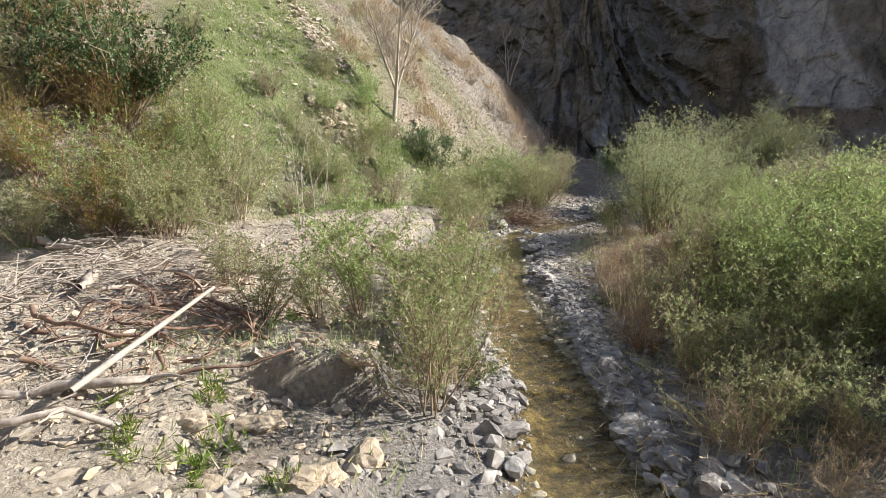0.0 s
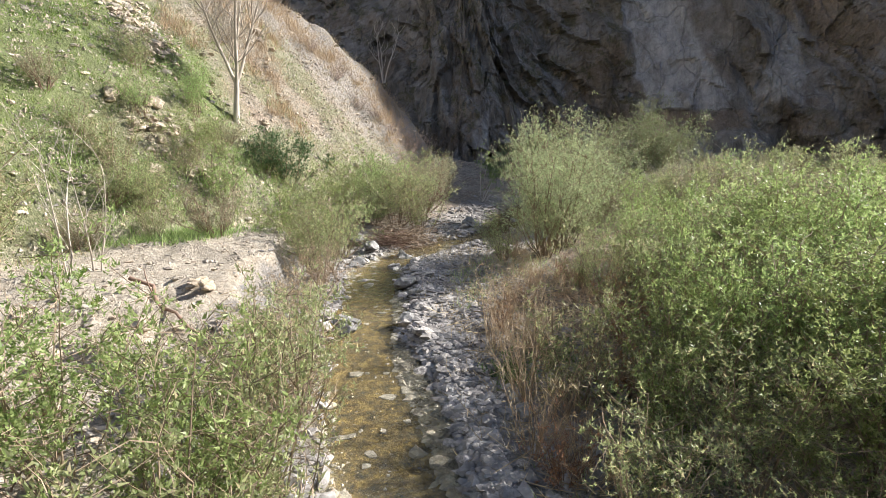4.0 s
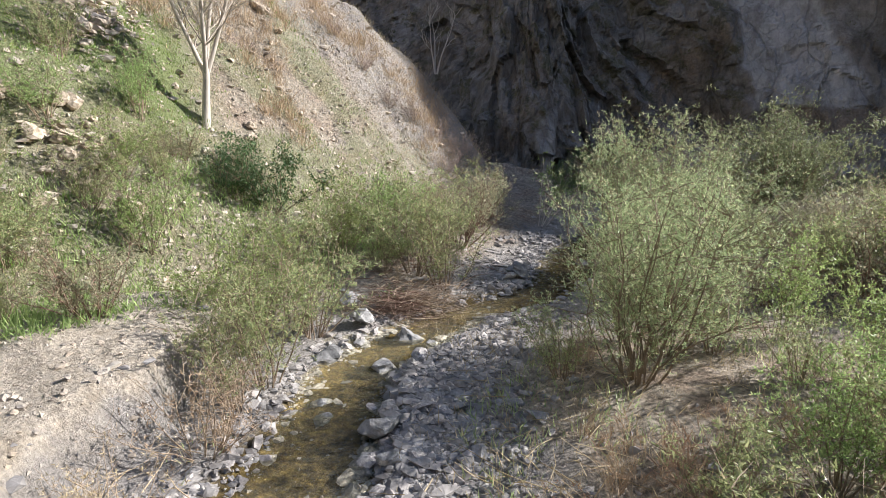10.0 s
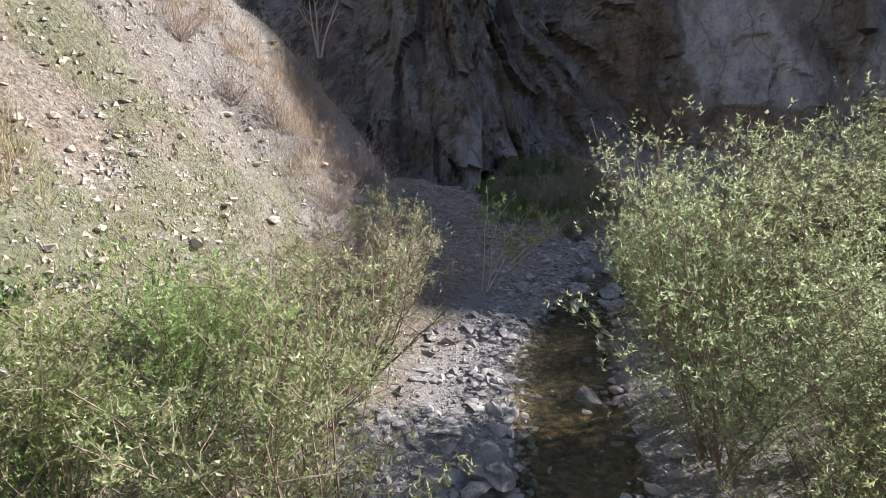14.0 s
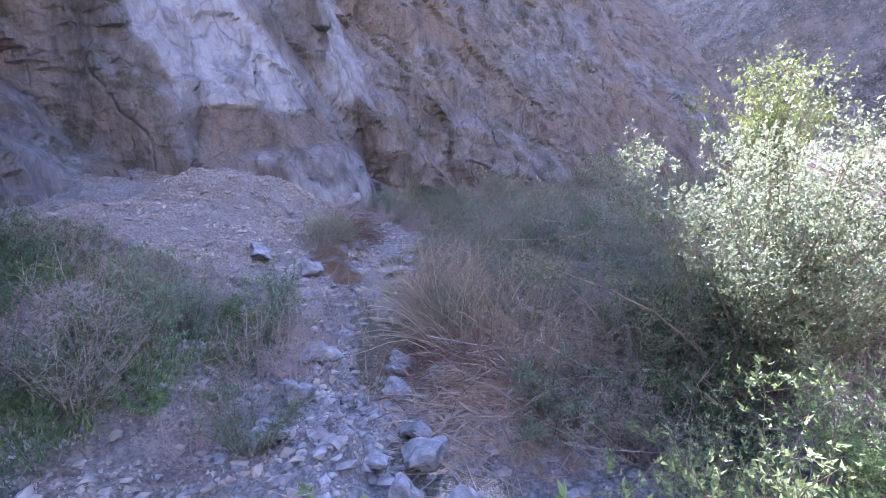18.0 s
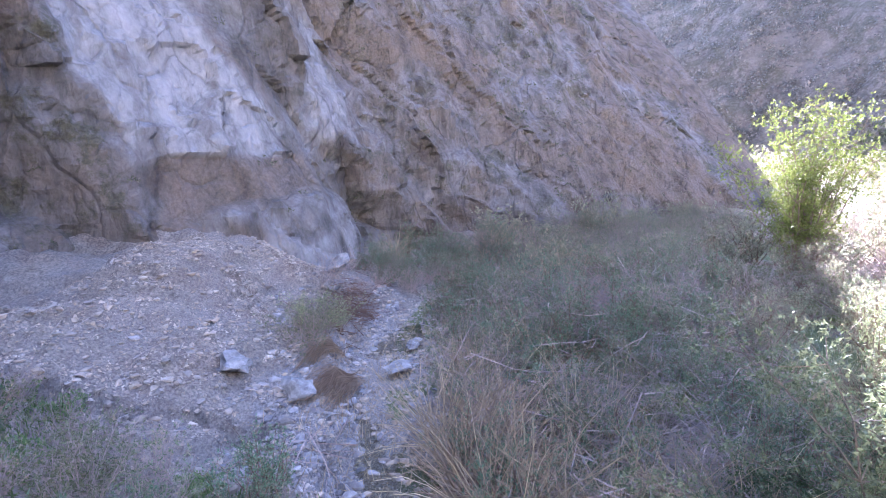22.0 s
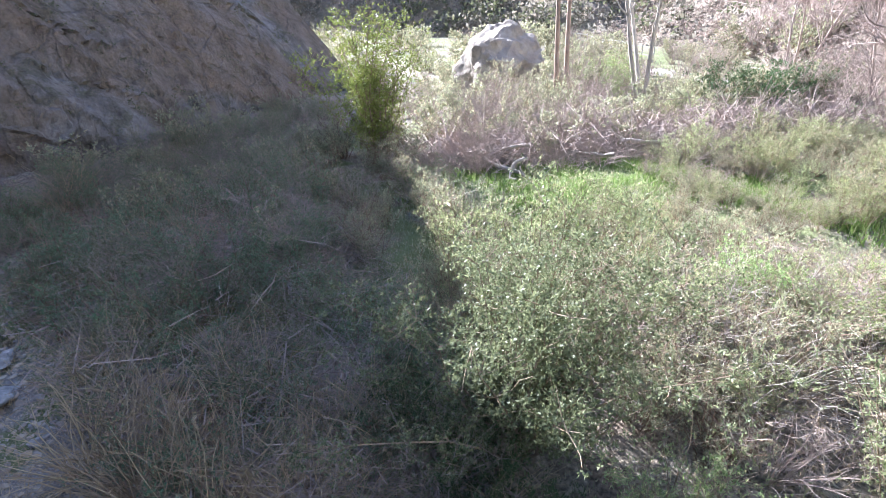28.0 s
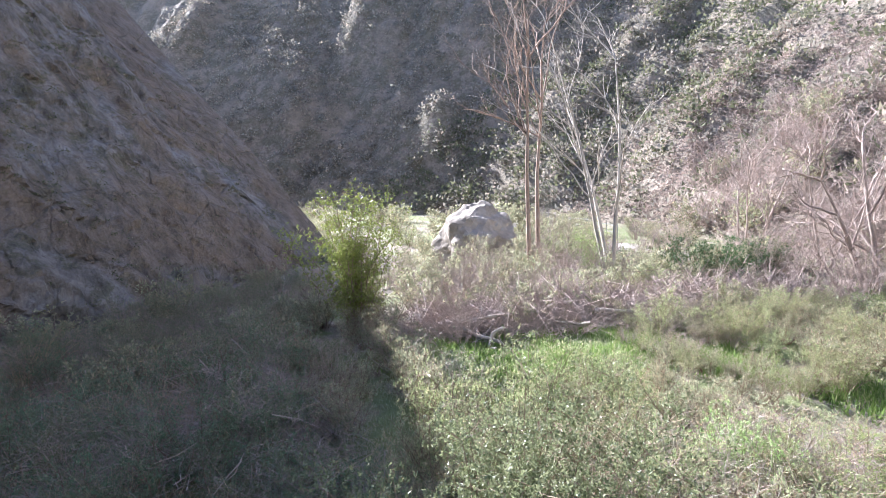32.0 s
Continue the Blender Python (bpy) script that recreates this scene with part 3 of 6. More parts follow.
for nm, val in (("sand", sand), ("gravel", gravel), ("grass", grass), ("wet", wet)):
    attribute(me, nm, val)
tagged(new("ground", me), "sandy canyon floor with gravel, soil and a grassy slope", "ground", kind="structure")



def spot_height(x, y):
    """Height of the ground sheet at one place."""
    i, j = int(np.clip(np.searchsorted(gx, x) - 1, 0, len(gx) - 2)), int(np.clip(np.searchsorted(gy, y) - 1, 0, len(gy) - 2))
    u, v = (x - gx[i]) / (gx[i + 1] - gx[i]), (y - gy[j]) / (gy[j + 1] - gy[j])
    return float(GZ[i, j] * (1 - u) * (1 - v) + GZ[i + 1, j] * u * (1 - v) + GZ[i, j + 1] * (1 - u) * v + GZ[i + 1, j + 1] * u * v)


def off_stream(x, y):
    a, b = STREAM[:-1], STREAM[1:] - STREAM[:-1]
    t = np.clip(((x - a[:, 0]) * b[:, 0] + (y - a[:, 1]) * b[:, 1]) / (b**2).sum(1), 0, 1)
    return float(np.hypot(x - a[:, 0] - t * b[:, 0], y - a[:, 1] - t * b[:, 1]).min())


# ---- water ----
along = STREAM[(STREAM[:, 1] > -6.5) & (STREAM[:, 0] < 48)]
seg = np.concatenate([[0], np.cumsum(np.hypot(*np.diff(along, axis=0).T))])
sw = np.arange(0, seg[-1], 0.2)
wx, wy = np.interp(sw, seg, along[:, 0]), np.interp(sw, seg, along[:, 1])
tx, ty = np.gradient(wx), np.gradient(wy)
tl = np.hypot(tx, ty)
cross = np.linspace(-1.25, 1.25, 9)
WV = np.stack([wx[:, None] - (ty / tl)[:, None] * cross, wy[:, None] + (tx / tl)[:, None] * cross, np.zeros((len(sw), 9)) + 0.0], -1)
water = tagged(new("water", mesh_of("water", WV.reshape(-1, 3), sheet_faces(len(sw), 9), M_WATER, True)), "shallow clear stream over amber algae and stones", "stream", kind="structure")
water.visible_shadow = False

# ---- cliff: a leaning rock face along its foot ----
clen = np.concatenate([[0], np.cumsum(np.hypot(*np.diff(CLIFF, axis=0).T))])
cs = np.arange(0, clen[-1], 0.16)
cx, cy = np.interp(cs, clen, CLIFF[:, 0]), np.interp(cs, clen, CLIFF[:, 1])
ux, uy = np.gradient(cx), np.gradient(cy)
kern = np.ones(101) / 101
pad = lambda a: np.convolve(np.pad(a, 50, mode="edge"), kern, "valid")
ux, uy = pad(ux), pad(uy)
ul = np.hypot(ux, uy)
nx, ny = -uy / ul, ux / ul
hv = np.concatenate([np.arange(-1.2, 18, 0.16), np.arange(18, 60.5, 0.5)])
S, Hh = np.meshgrid(cs, hv, indexing="ij")
end = clen[-1] - cs
slope = np.interp(end, [0, 6, 12, 18, 26, 40, 60, 75], [43.3, 45, 50, 57, 63, 66, 62, 52])
off = Hh / np.tan(np.radians(slope))[:, None]
E_ = clen[-1] - S
q = S + 0.55 * Hh
r_ = Hh - 0.55 * S
ribs = 1 - np.abs(fbm(q * 0.16 + 0.25 * fbm(S * 0.1, Hh * 0.1, 4, 2), r_ * 0.035, 5, 3))
fins = 1 - np.abs(fbm(q * 0.42, r_ * 0.06, 8, 3, 0.4))
fold = 1 - 0.65 * smooth(34, 38, S) * smooth(53, 49, S)
crag = 1.3 * fbm(S * 0.12, Hh * 0.07 + S * 0.03, 3, 3) + fold * (2.2 * (0.75 - ribs) + 0.6 * (0.7 - fins)) + 0.9 * (1 - fold) * facets(S * 0.45, Hh * 0.3 + 0.2 * S, 91, 1.5) + 0.10 * fbm(S * 1.2 + Hh * 0.8, Hh * 0.9, 7, 4)
# fractured blocks, large and small, drawn out along the strata
wq, wr = q + 0.5 * fbm(S * 0.5, Hh * 0.5, 24, 3), r_ + 0.5 * fbm(S * 0.5, Hh * 0.5, 25, 3)
tame = 0.4 + 0.6 * smooth(14, 30, E_)
crag = crag * (0.45 + 0.4 * tame) + 0.75 * tame * facets(wq * 0.42, wr * 0.17, 11, 1.6) + 0.3 * tame * facets(wq * 1.1, wr * 0.42, 31, 1.6) + 0.13 * facets(wq * 2.6, wr * 1.2, 51, 1.5) + 0.12 * fbm(wq * 1.9, wr * 1.1, 61, 4)
keep = smooth(0, 7, E_) * 0.8 + 0.2
SL, SR = 54.7, 59.6
ragged = 0.4 * fbm(S * 0.7, Hh * 0.7, 2, 3)
slabs = smooth(SL - 0.15, SL + 0.15, S + 0.12 * (Hh - 4.8) + ragged) * smooth(SR + 0.2, SR - 0.2, S + 0.24 * (Hh - 4.8) + ragged + 0.5 * smooth(6.5, 8, Hh)) * smooth(4.55, 4.75, Hh + 0.2 * vnoise(S, Hh))
low = smooth(SL + 1.2, SL + 2.0, S + ragged - 0.4 * (3.2 - Hh)) * smooth(SR + 2.6, SR + 2.1, S + ragged) * smooth(3.3, 3.05, Hh + 0.3 * ragged) * smooth(0.0, 0.8, Hh + ragged)
slabs = np.maximum(slabs, 0.6 * low * smooth(-0.5, 0.15, fbm(S * 0.9, Hh * 0.9, 19, 3)))
slabs = np.maximum(slabs, smooth(SR + 2.8, SR + 3.2, S + 0.1 * Hh + ragged) * smooth(SR + 5.4, SR + 5.0, S + 0.1 * Hh + ragged) * smooth(4.2, 5.4, Hh + ragged) * smooth(12, 9, Hh) * 0.7)
slabs = np.maximum(slabs, smooth(39.7, 40.0, S + ragged) * smooth(41.3, 40.9, S + ragged) * smooth(0.6, 1.0, Hh) * smooth(4.2, 3.4, Hh + ragged) * 0.7)
calm = smooth(SL - 1.2, SL + 0.3, S) * smooth(SR + 2.6, SR + 0.6, S + 0.2 * (Hh - 4.8)) * smooth(22, 14, Hh)
band = smooth(SL, SL + 1, S) * smooth(SR + 2, SR + 0.6, S) * smooth(3.0, 3.35, Hh + 0.2 * ragged) * smooth(4.85, 4.5, Hh)
push = off + crag * keep * (1 - 0.8 * np.maximum(slabs, calm)) + 0.12 * band - 0.25 * low + slabs * (0.35 * facets(wq * 0.5, wr * 0.4, 71, 1.0) + 0.1 * facets(wq * 1.6, wr * 1.2, 81, 1.2))
# hollows at the foot
push = push + 1.3 * smooth(SR + 2.4, SR + 3.4, S) * smooth(SR + 6.5, SR + 5, S) * smooth(3.2, 1.6, Hh) + 1.2 * smooth(43, 44, S) * smooth(47.5, 46, S) * smooth(2.6, 1.2, Hh)
rise = Hh + 0.25 * fbm(S * 0.6, Hh * 0.6, 9, 3) * smooth(0, 4, E_)
CV = np.stack([cx[:, None] + nx[:, None] * push, cy[:, None] + ny[:, None] * push, rise], -1)
me = mesh_of("cliff", CV.reshape(-1, 3), sheet_faces(len(cs), len(hv)), M_CLIFF, False)
attribute(me, "pale", np.clip(slabs, 0, 1))
attribute(me, "rust", 0.6 * band + 0.6 * smooth(64, 70, S + 0.15 * Hh) * smooth(-0.35, 0.3, fbm(S * 0.25, Hh * 0.2, 14, 3)))
attribute(me, "scrub", np.clip(smooth(1, 6, Hh) * smooth(58, 52, S) + 0.45 + 0.35 * smooth(62, 68, S), 0, 1))
tagged(new("cliff", me), "steep shaded canyon wall of fractured grey and rusty rock", "cliff", kind="structure")
# its back, falling away behind the top and the nose
top, nose = CV[::6, -1], CV[-1, ::-1][::4]
rim = np.concatenate([top, nose])
fall = np.array([0.0, 6, 20, 60])
away = np.tile(np.array([[0.55, 0.83]]), (len(rim), 1))
away[len(top):] = (0.75, -0.66)
BV = np.stack([rim[:, None, 0] + away[:, None, 0] * fall, rim[:, None, 1] + away[:, None, 1] * fall, np.maximum(rim[:, None, 2] - fall * 1.2, -2.0)], -1)
me = mesh_of("cliff_back", BV.reshape(-1, 3), sheet_faces(len(rim), 4), M_MOUNT, True)
tagged(new("cliff_back", me), "scrub-covered back slope of the rocky ridge", "hillside", kind="structure")

# ---- mountainsides round the valley ----
def mountain_height(x, y):
    d, s, al = to_line(x, y, MOUNTAIN)
    d = d * s
    steep = 0.86 + 0.14 * vnoise(al * 0.02, 0, 4) + 0.3 * smooth(80, 130, x)
    gullies = np.abs(vnoise(al * 0.055 + 0.25 * vnoise(x * 0.05, y * 0.05), d * 0.012, 2)) + 0.5 * np.abs(vnoise(al * 0.13 + 0.3 * vnoise(x * 0.08, y * 0.08, 5), d * 0.03, 7))
    z = steep * d + 11 * (gullies - 0.35) * smooth(2, 40, d) + 2.4 * fbm(x * 0.12, y * 0.12, 3, 4) * smooth(0, 8, d) + 0.7 * fbm(x * 0.5, y * 0.5, 6, 3) * smooth(0, 6, d)
    z = z + ground_height(x, y) - 0.3
    return np.minimum(np.where(d < -1.5, -6.0, z), 0.44 * np.hypot(x - 8, y - 25) + 6 + 5 * fbm(x * 0.05, y * 0.05, 1, 3)), d


mx, my = np.arange(-60, 260, 1.4), np.arange(-150, 130, 1.4)
MX, MY = np.meshgrid(mx, my, indexing="ij")
MZ, _ = mountain_height(MX, MY)
me = mesh_of("mountainside", np.stack([MX, MY, MZ], -1).reshape(-1, 3), sheet_faces(len(mx), len(my)), M_MOUNT, True)
tagged(new("mountainside", me), "scrubby eroded mountainside with rocky gullies", "mountain", kind="structure")

# ---- plants ----
def bent(start, way, length, n=6, wander=0.18, lift=0.0):
    """A wandering line of points."""
    p, d, out = np.array(start, float), np.array(way, float), []
    d /= np.linalg.norm(d)
    for _ in range(n):
        out.append(p.copy())
        d = d + rng.normal(size=3) * wander + np.array([0, 0, lift])
        d /= np.linalg.norm(d)
        p = p + d * length / (n - 1)
    return np.array(out)


def shrub_meshes(name, h, spread, stems, twigs, n_leaf, size, wide, leaf, stem, bare=0.3, lean=0.0, thick=0.014, up=0.5, arch=0.02, short=1.0):
    wood, green = Build(), Build()
    lines = []
    for i in range(stems):
        a = rng.uniform(0, 2 * np.pi)
        out = spread * rng.uniform(0.15, 1.0)
        base = np.array([math.cos(a), math.sin(a), 0]) * 0.12 * spread * rng.uniform(0.3, 1.2)
        way = np.array([math.cos(a) * out + lean, math.sin(a) * out, h * 0.8])
        length = h * rng.uniform(0.65, 1.08)
        line = bent(base + [0, 0, -0.12], way, length, 7, 0.12, arch)
        wood.tube(line, np.linspace(thick, thick * 0.3, 7) * rng.uniform(0.8, 1.3), 4)
        lines.append(line)
        for _ in range(twigs):
            k = rng.integers(2, 7)
            b = rng.uniform(0, 2 * np.pi)
            tw = bent(line[k], [math.cos(b), math.sin(b), rng.uniform(0.1, 1.0)], short * h * rng.uniform(0.14, 0.34), 4, 0.2, 0.05)
            wood.tube(tw, np.linspace(thick * 0.38, thick * 0.18, 4), 3)
            lines.append(tw)
    parts_ = [wood.mesh(name + "_stems", stem)]
    if n_leaf:
        ends = np.concatenate([np.linspace(l[i], l[i + 1], 5)[:-1] for l in lines for i in range(len(l) - 1)])
        dirs = np.concatenate([np.repeat((l[i + 1] - l[i])[None], 4, 0) for l in lines for i in range(len(l) - 1)])
        ok = ends[:, 2] > h * bare * rng.uniform(0.5, 1.3, len(ends))
        ends, dirs = ends[ok], dirs[ok]
        # rosettes of leaves along the shoots
        per = 6
        pick = rng.integers(0, len(ends), n_leaf // per)
        at = ends[pick] + rng.normal(size=(len(pick), 3)) * 0.03 * max(h, 1.2)
        dr = dirs[pick] / (np.linalg.norm(dirs[pick], axis=1)[:, None] + 1e-9)
        axis = dr * 0.7 + rng.normal(size=dr.shape) * 0.35 + [0, 0, up]
        at, axis = np.repeat(at, per, 0), np.repeat(axis, per, 0)
        at = at + axis * rng.uniform(-0.04, 0.03, (len(at), 1))
        way = rng.normal(size=axis.shape) * 0.75 + axis * 0.75
        green.leaves(at, way, size * rng.uniform(0.6, 1.3, len(at)), wide * rng.uniform(0.7, 1.3, len(at)), size < 0.095)
        parts_.append(green.mesh(name + "_leaves", leaf))
    return parts_


def plant(name, meshes, label, category, group=""):
    root = new(name)
    root.empty_display_size = 0.2
    ob = part("branchwork", meshes[0], root)
    if category in ("cane clump", "reed clump"):
        tagged(ob, "", kind="stuff")
    if len(meshes) > 1:
        part("foliage", meshes[1], root)
    return tagged(root, label, category, group)


def stand(thing, x, y, scale=1.0, turn=None, sink=0.0, tall=1.0):
    z = spot_height(x, y) - sink
    turn = rng.uniform(0, 6.28) if turn is None else turn
    return Matrix.LocRotScale((x, y, z), Euler((rng.normal() * 0.05, rng.normal() * 0.05, turn)), (scale, scale, scale * tall))


def stock(name, n, args, label, category, group):
    return [plant(name, shrub_meshes(name, *args), label, category, group) for _ in range(n)]


KINDS = {
    "willow": stock("willow_shrub", 4, (2.3, 1.1, 15, 11, 6200, 0.068, 0.026, M_WILLOW, M_STEM, 0.25), "leafy green willow shrub growing on the sandy bank", "shrub", "willow shrubs along the stream"),
    "tall": stock("tall_willow", 2, (3.7, 1.5, 24, 14, 16000, 0.07, 0.023, M_TALL, M_STEM, 0.12), "tall leafy willow at the edge of the stream", "shrub", "willow shrubs along the stream"),
    "sagewillow": stock("grey_willow", 2, (2.5, 1.2, 22, 14, 19000, 0.043, 0.014, M_TALL, M_STEM, 0.15), "grey-green narrow-leaved willow shrub beside the gravel", "shrub", "willow shrubs along the stream"),
    "rust": stock("rusty_forb", 2, (1.0, 0.7, 34, 4, 1400, 0.07, 0.014, M_RUST, M_BROWN, 0.1, 0.0, 0.005), "withered rust-brown stalks on the sandy bank", "shrub", "withered shrubs on the bank"),
    "stalk": stock("dry_stalk", 2, (1.5, 0.55, 26, 1, 160, 0.12, 0.01, M_STRAW, M_TAN, 0.3, 0.0, 0.006), "thin upright tan stalks at the water's edge", "reed clump", "dry reeds"),
    "palecane": stock("bleached_cane", 2, (1.9, 2.0, 110, 3, 0, 0.2, 0.012, M_STRAW, M_PALEBARK, 0.2, 0.0, 0.0075, 0.5, -0.09), "tangle of bleached leafless canes in the sun", "cane clump", "bare canes"),
    "herb": stock("shade_herb", 3, (0.75, 0.9, 20, 6, 2600, 0.062, 0.03, M_HERB, M_STEM, 0.05, 0.0, 0.006), "low bright green herb on the shaded bank", "herb", "green herbs"),
    "mulefat": stock("mulefat_shrub", 4, (2.0, 1.15, 16, 10, 4600, 0.07, 0.021, M_MULE, M_STEM, 0.25), "olive-green slender-leaved shrub with thin upright stems", "shrub", "slender shrubs on the canyon floor"),
    "sage": stock("sage_shrub", 3, (1.5, 1.1, 21, 10, 6600, 0.052, 0.019, M_SAGE, M_BROWN, 0.2), "grey-green twiggy shrub with small leaves", "shrub", "grey shrubs on the flat"),
    "dry": stock("bare_shrub", 3, (1.4, 1.3, 30, 11, 500, 0.06, 0.012, M_STRAW, M_PURPLE, 0.4, 0.0, 0.011), "leafless grey-brown shrub with tangled twigs", "shrub", "bare shrubs"),
    "brown": stock("withered_shrub", 2, (1.3, 1.2, 26, 9, 1500, 0.07, 0.013, M_STRAW, M_TAN, 0.15, 0.0, 0.008), "withered brown shrub with dry stalks", "shrub", "withered shrubs on the bank"),
    "dark": stock("laurel_shrub", 2, (1.7, 1.2, 14, 10, 7000, 0.066, 0.028, M_DARK, M_STEM, 0.08), "dense dark green shrub at the foot of the slope", "shrub", "dark green shrubs"),
    "autumn": stock("turning_shrub", 2, (2.2, 1.2, 17, 10, 8000, 0.066, 0.02, M_AUTUMN, M_BROWN, 0.2), "shrub with yellow-green and reddish turning leaves", "shrub", "turning shrubs"),
    "shade": stock("thicket_shrub", 4, (1.9, 1.25, 22, 8, 2800, 0.085, 0.026, M_MULE_SHADE, M_PURPLE, 0.2), "olive thicket shrub with many brown stems", "shrub", "thicket below the cliff"),
    "teal": stock("bluish_shrub", 3, (1.8, 1.35, 17, 9, 4400, 0.075, 0.028, M_TEAL, M_BROWN, 0.15), "blue-green shrub in the shaded thicket", "shrub", "thicket below the cliff"),
    "greycane": stock("bare_cane", 3, (1.9, 2.0, 54, 2, 0, 0.2, 0.012, M_STRAW, M_PURPLE, 0.2, 0.0, 0.012, 0.5, -0.1), "tangle of leafless grey canes", "cane clump", "bare canes"),
    "far": stock("valley_shrub", 4, (1.8, 1.6, 14, 8, 2200, 0.12, 0.045, M_SAGE, M_BROWN, 0.1), "low grey-green shrub on the valley floor", "shrub", "shrubs on the valley floor"),
    "farbare": stock("leafless_shrub", 3, (2.4, 1.5, 22, 11, 0, 0.1, 0.02, M_STRAW, M_PURPLE, 0.1, 0.0, 0.02), "tall leafless pinkish-grey shrub", "shrub", "leafless shrubs on the slope"),
    "reed": stock("reed_clump", 3, (1.3, 1.6, 80, 0, 260, 0.2, 0.012, M_STRAW, M_STRAW, 0.2, 0.0, 0.006), "clump of dry straw-coloured reeds", "reed clump", "dry reeds"),
    "cane": stock("arching_cane", 2, (2.4, 1.7, 46, 1, 0, 0.2, 0.012, M_STRAW, M_STRAW, 0.2, 0.0, 0.012, 0.5, -0.16), "spray of long arching dry canes", "cane clump", "dry reeds"),
    "tussock": stock("tussock_grass", 2, (0.6, 1.0, 70, 0, 300, 0.16, 0.01, M_TUSSOCK, M_TUSSOCK, 0.1, 0.0, 0.004, 0.8), "reddish dry tussock of grass on the sand", "reed clump", "dry tussocks"),
    "tuft": stock("green_forb", 2, (0.35, 0.5, 22, 0, 200, 0.12, 0.016, M_GRASS, M_GRASS, 0.05, 0.0, 0.004), "small fresh green herb on the sand", "herb", "green herbs"),
}
used = {k: 0 for k in KINDS}


def put(kind, x, y, scale=1.0, tall=1.0, turn=None):
    models = KINDS[kind]
    i = used[kind]
    used[kind] += 1
    m = stand(None, x, y, scale, turn, 0.03, tall)
    if i < len(models):
        models[i].matrix_basis = m
        return models[i]
    ob = copy_thing(models[i % len(models)], m)
    ob.scale = (scale, scale, scale * tall)
    return ob


def thicket(x0, x1, y0, y1, count, kinds, low=0.8, high=1.15, clear=1.0, test=None):
    placed, tries = [], 0
    while len(placed) < count and tries < 4000:
        tries += 1
        x, y = rng.uniform(x0, x1), rng.uniform(y0, y1)
        if off_stream(x, y) < clear or (test and not test(x, y)) or any(math.hypot(x - a, y - b) < 0.62 for a, b in placed):
            continue
        placed.append((x, y))
        put(kinds[rng.integers(len(kinds))], x, y, rng.uniform(low, high), rng.uniform(0.9, 1.12))


# right-bank thicket at the start of the walk
bank = lambda x, y: x > np.interp(y, [2, 7, 9, 12, 14], [6.6, 4.5, 5.0, 6.0, 6.8])
thicket(5.4, 7.6, 6.4, 10.0, 10, ["willow", "mulefat", "willow"], 0.62, 0.88, 1.7, bank)
thicket(6.8, 12.5, 4.0, 12.0, 25, ["willow", "willow", "mulefat", "willow"], 0.72, 0.95, 1.7, bank)
thicket(3.1, 4.6, 6.6, 12.6, 7, ["stalk", "rust", "herb"], 0.45, 0.7, 1.3)
thicket(5.0, 7.4, 8.6, 12.6, 11, ["willow", "willow", "mulefat"], 0.5, 0.72, 1.3)
thicket(3.4, 6.4, 3.4, 6.8, 12, ["brown", "mulefat", "herb", "herb"], 0.35, 0.55, 1.4)
thicket(8.2, 13.0, 12.0, 20.5, 15, ["willow", "mulefat", "sage", "willow"], 0.6, 0.9, 2.0)
thicket(4.2, 8.0, 12.0, 17.2, 8, ["mulefat", "tussock", "tussock"], 0.35, 0.55, 2.2)
for x, y, k, sc in ((3.6, 6.6, "mulefat", 0.6), (3.5, 7.6, "reed", 0.6), (4.6, 8.2, "willow", 0.55), (4.9, 8.9, "willow", 0.6), (5.4, 9.5, "willow", 0.62), (4.3, 7.7, "willow", 0.45), (5.2, 8.0, "willow", 0.6), (3.3, 9.1, "stalk", 1.0), (3.5, 9.9, "stalk", 0.9), (3.8, 10.3, "reed", 0.55), (5.2, 10.5, "rust", 0.9), (4.9, 10.0, "rust", 0.8), (4.1, 11.2, "stalk", 0.6), (3.2, 10.6, "stalk", 0.9), (3.1, 8.0, "stalk", 0.9), (3.6, 11.4, "stalk", 0.8), (5.2, 11.2, "tussock", 1.0), (5.8, 11.8, "tussock", 0.9), (4.9, 11.9, "tussock", 0.8),
                    (4.3, 12.2, "stalk", 0.55), (4.4, 12.9, "stalk", 0.5), (3.5, 5.2, "brown", 0.6), (4.0, 5.6, "mulefat", 0.5), (4.3, 13.8, "stalk", 0.5), (4.2, 7.4, "herb", 0.8), (4.5, 8.8, "rust", 0.8), (3.7, 8.7, "mulefat", 0.7), (4.6, 7.0, "mulefat", 0.7), (3.8, 11.9, "stalk", 0.6), (4.4, 6.0, "mulefat", 0.5), (5.0, 6.6, "willow", 0.5), (5.6, 5.8, "willow", 0.45), (6.2, 6.5, "willow", 0.55), (5.2, 5.2, "mulefat", 0.45), (6.4, 5.6, "mulefat", 0.55), (5.9, 7.2, "willow", 0.6), (6.9, 6.2, "willow", 0.6), (4.6, 5.2, "brown", 0.5), (7.2, 5.2, "willow", 0.6)):
    put(k, x, y, sc)
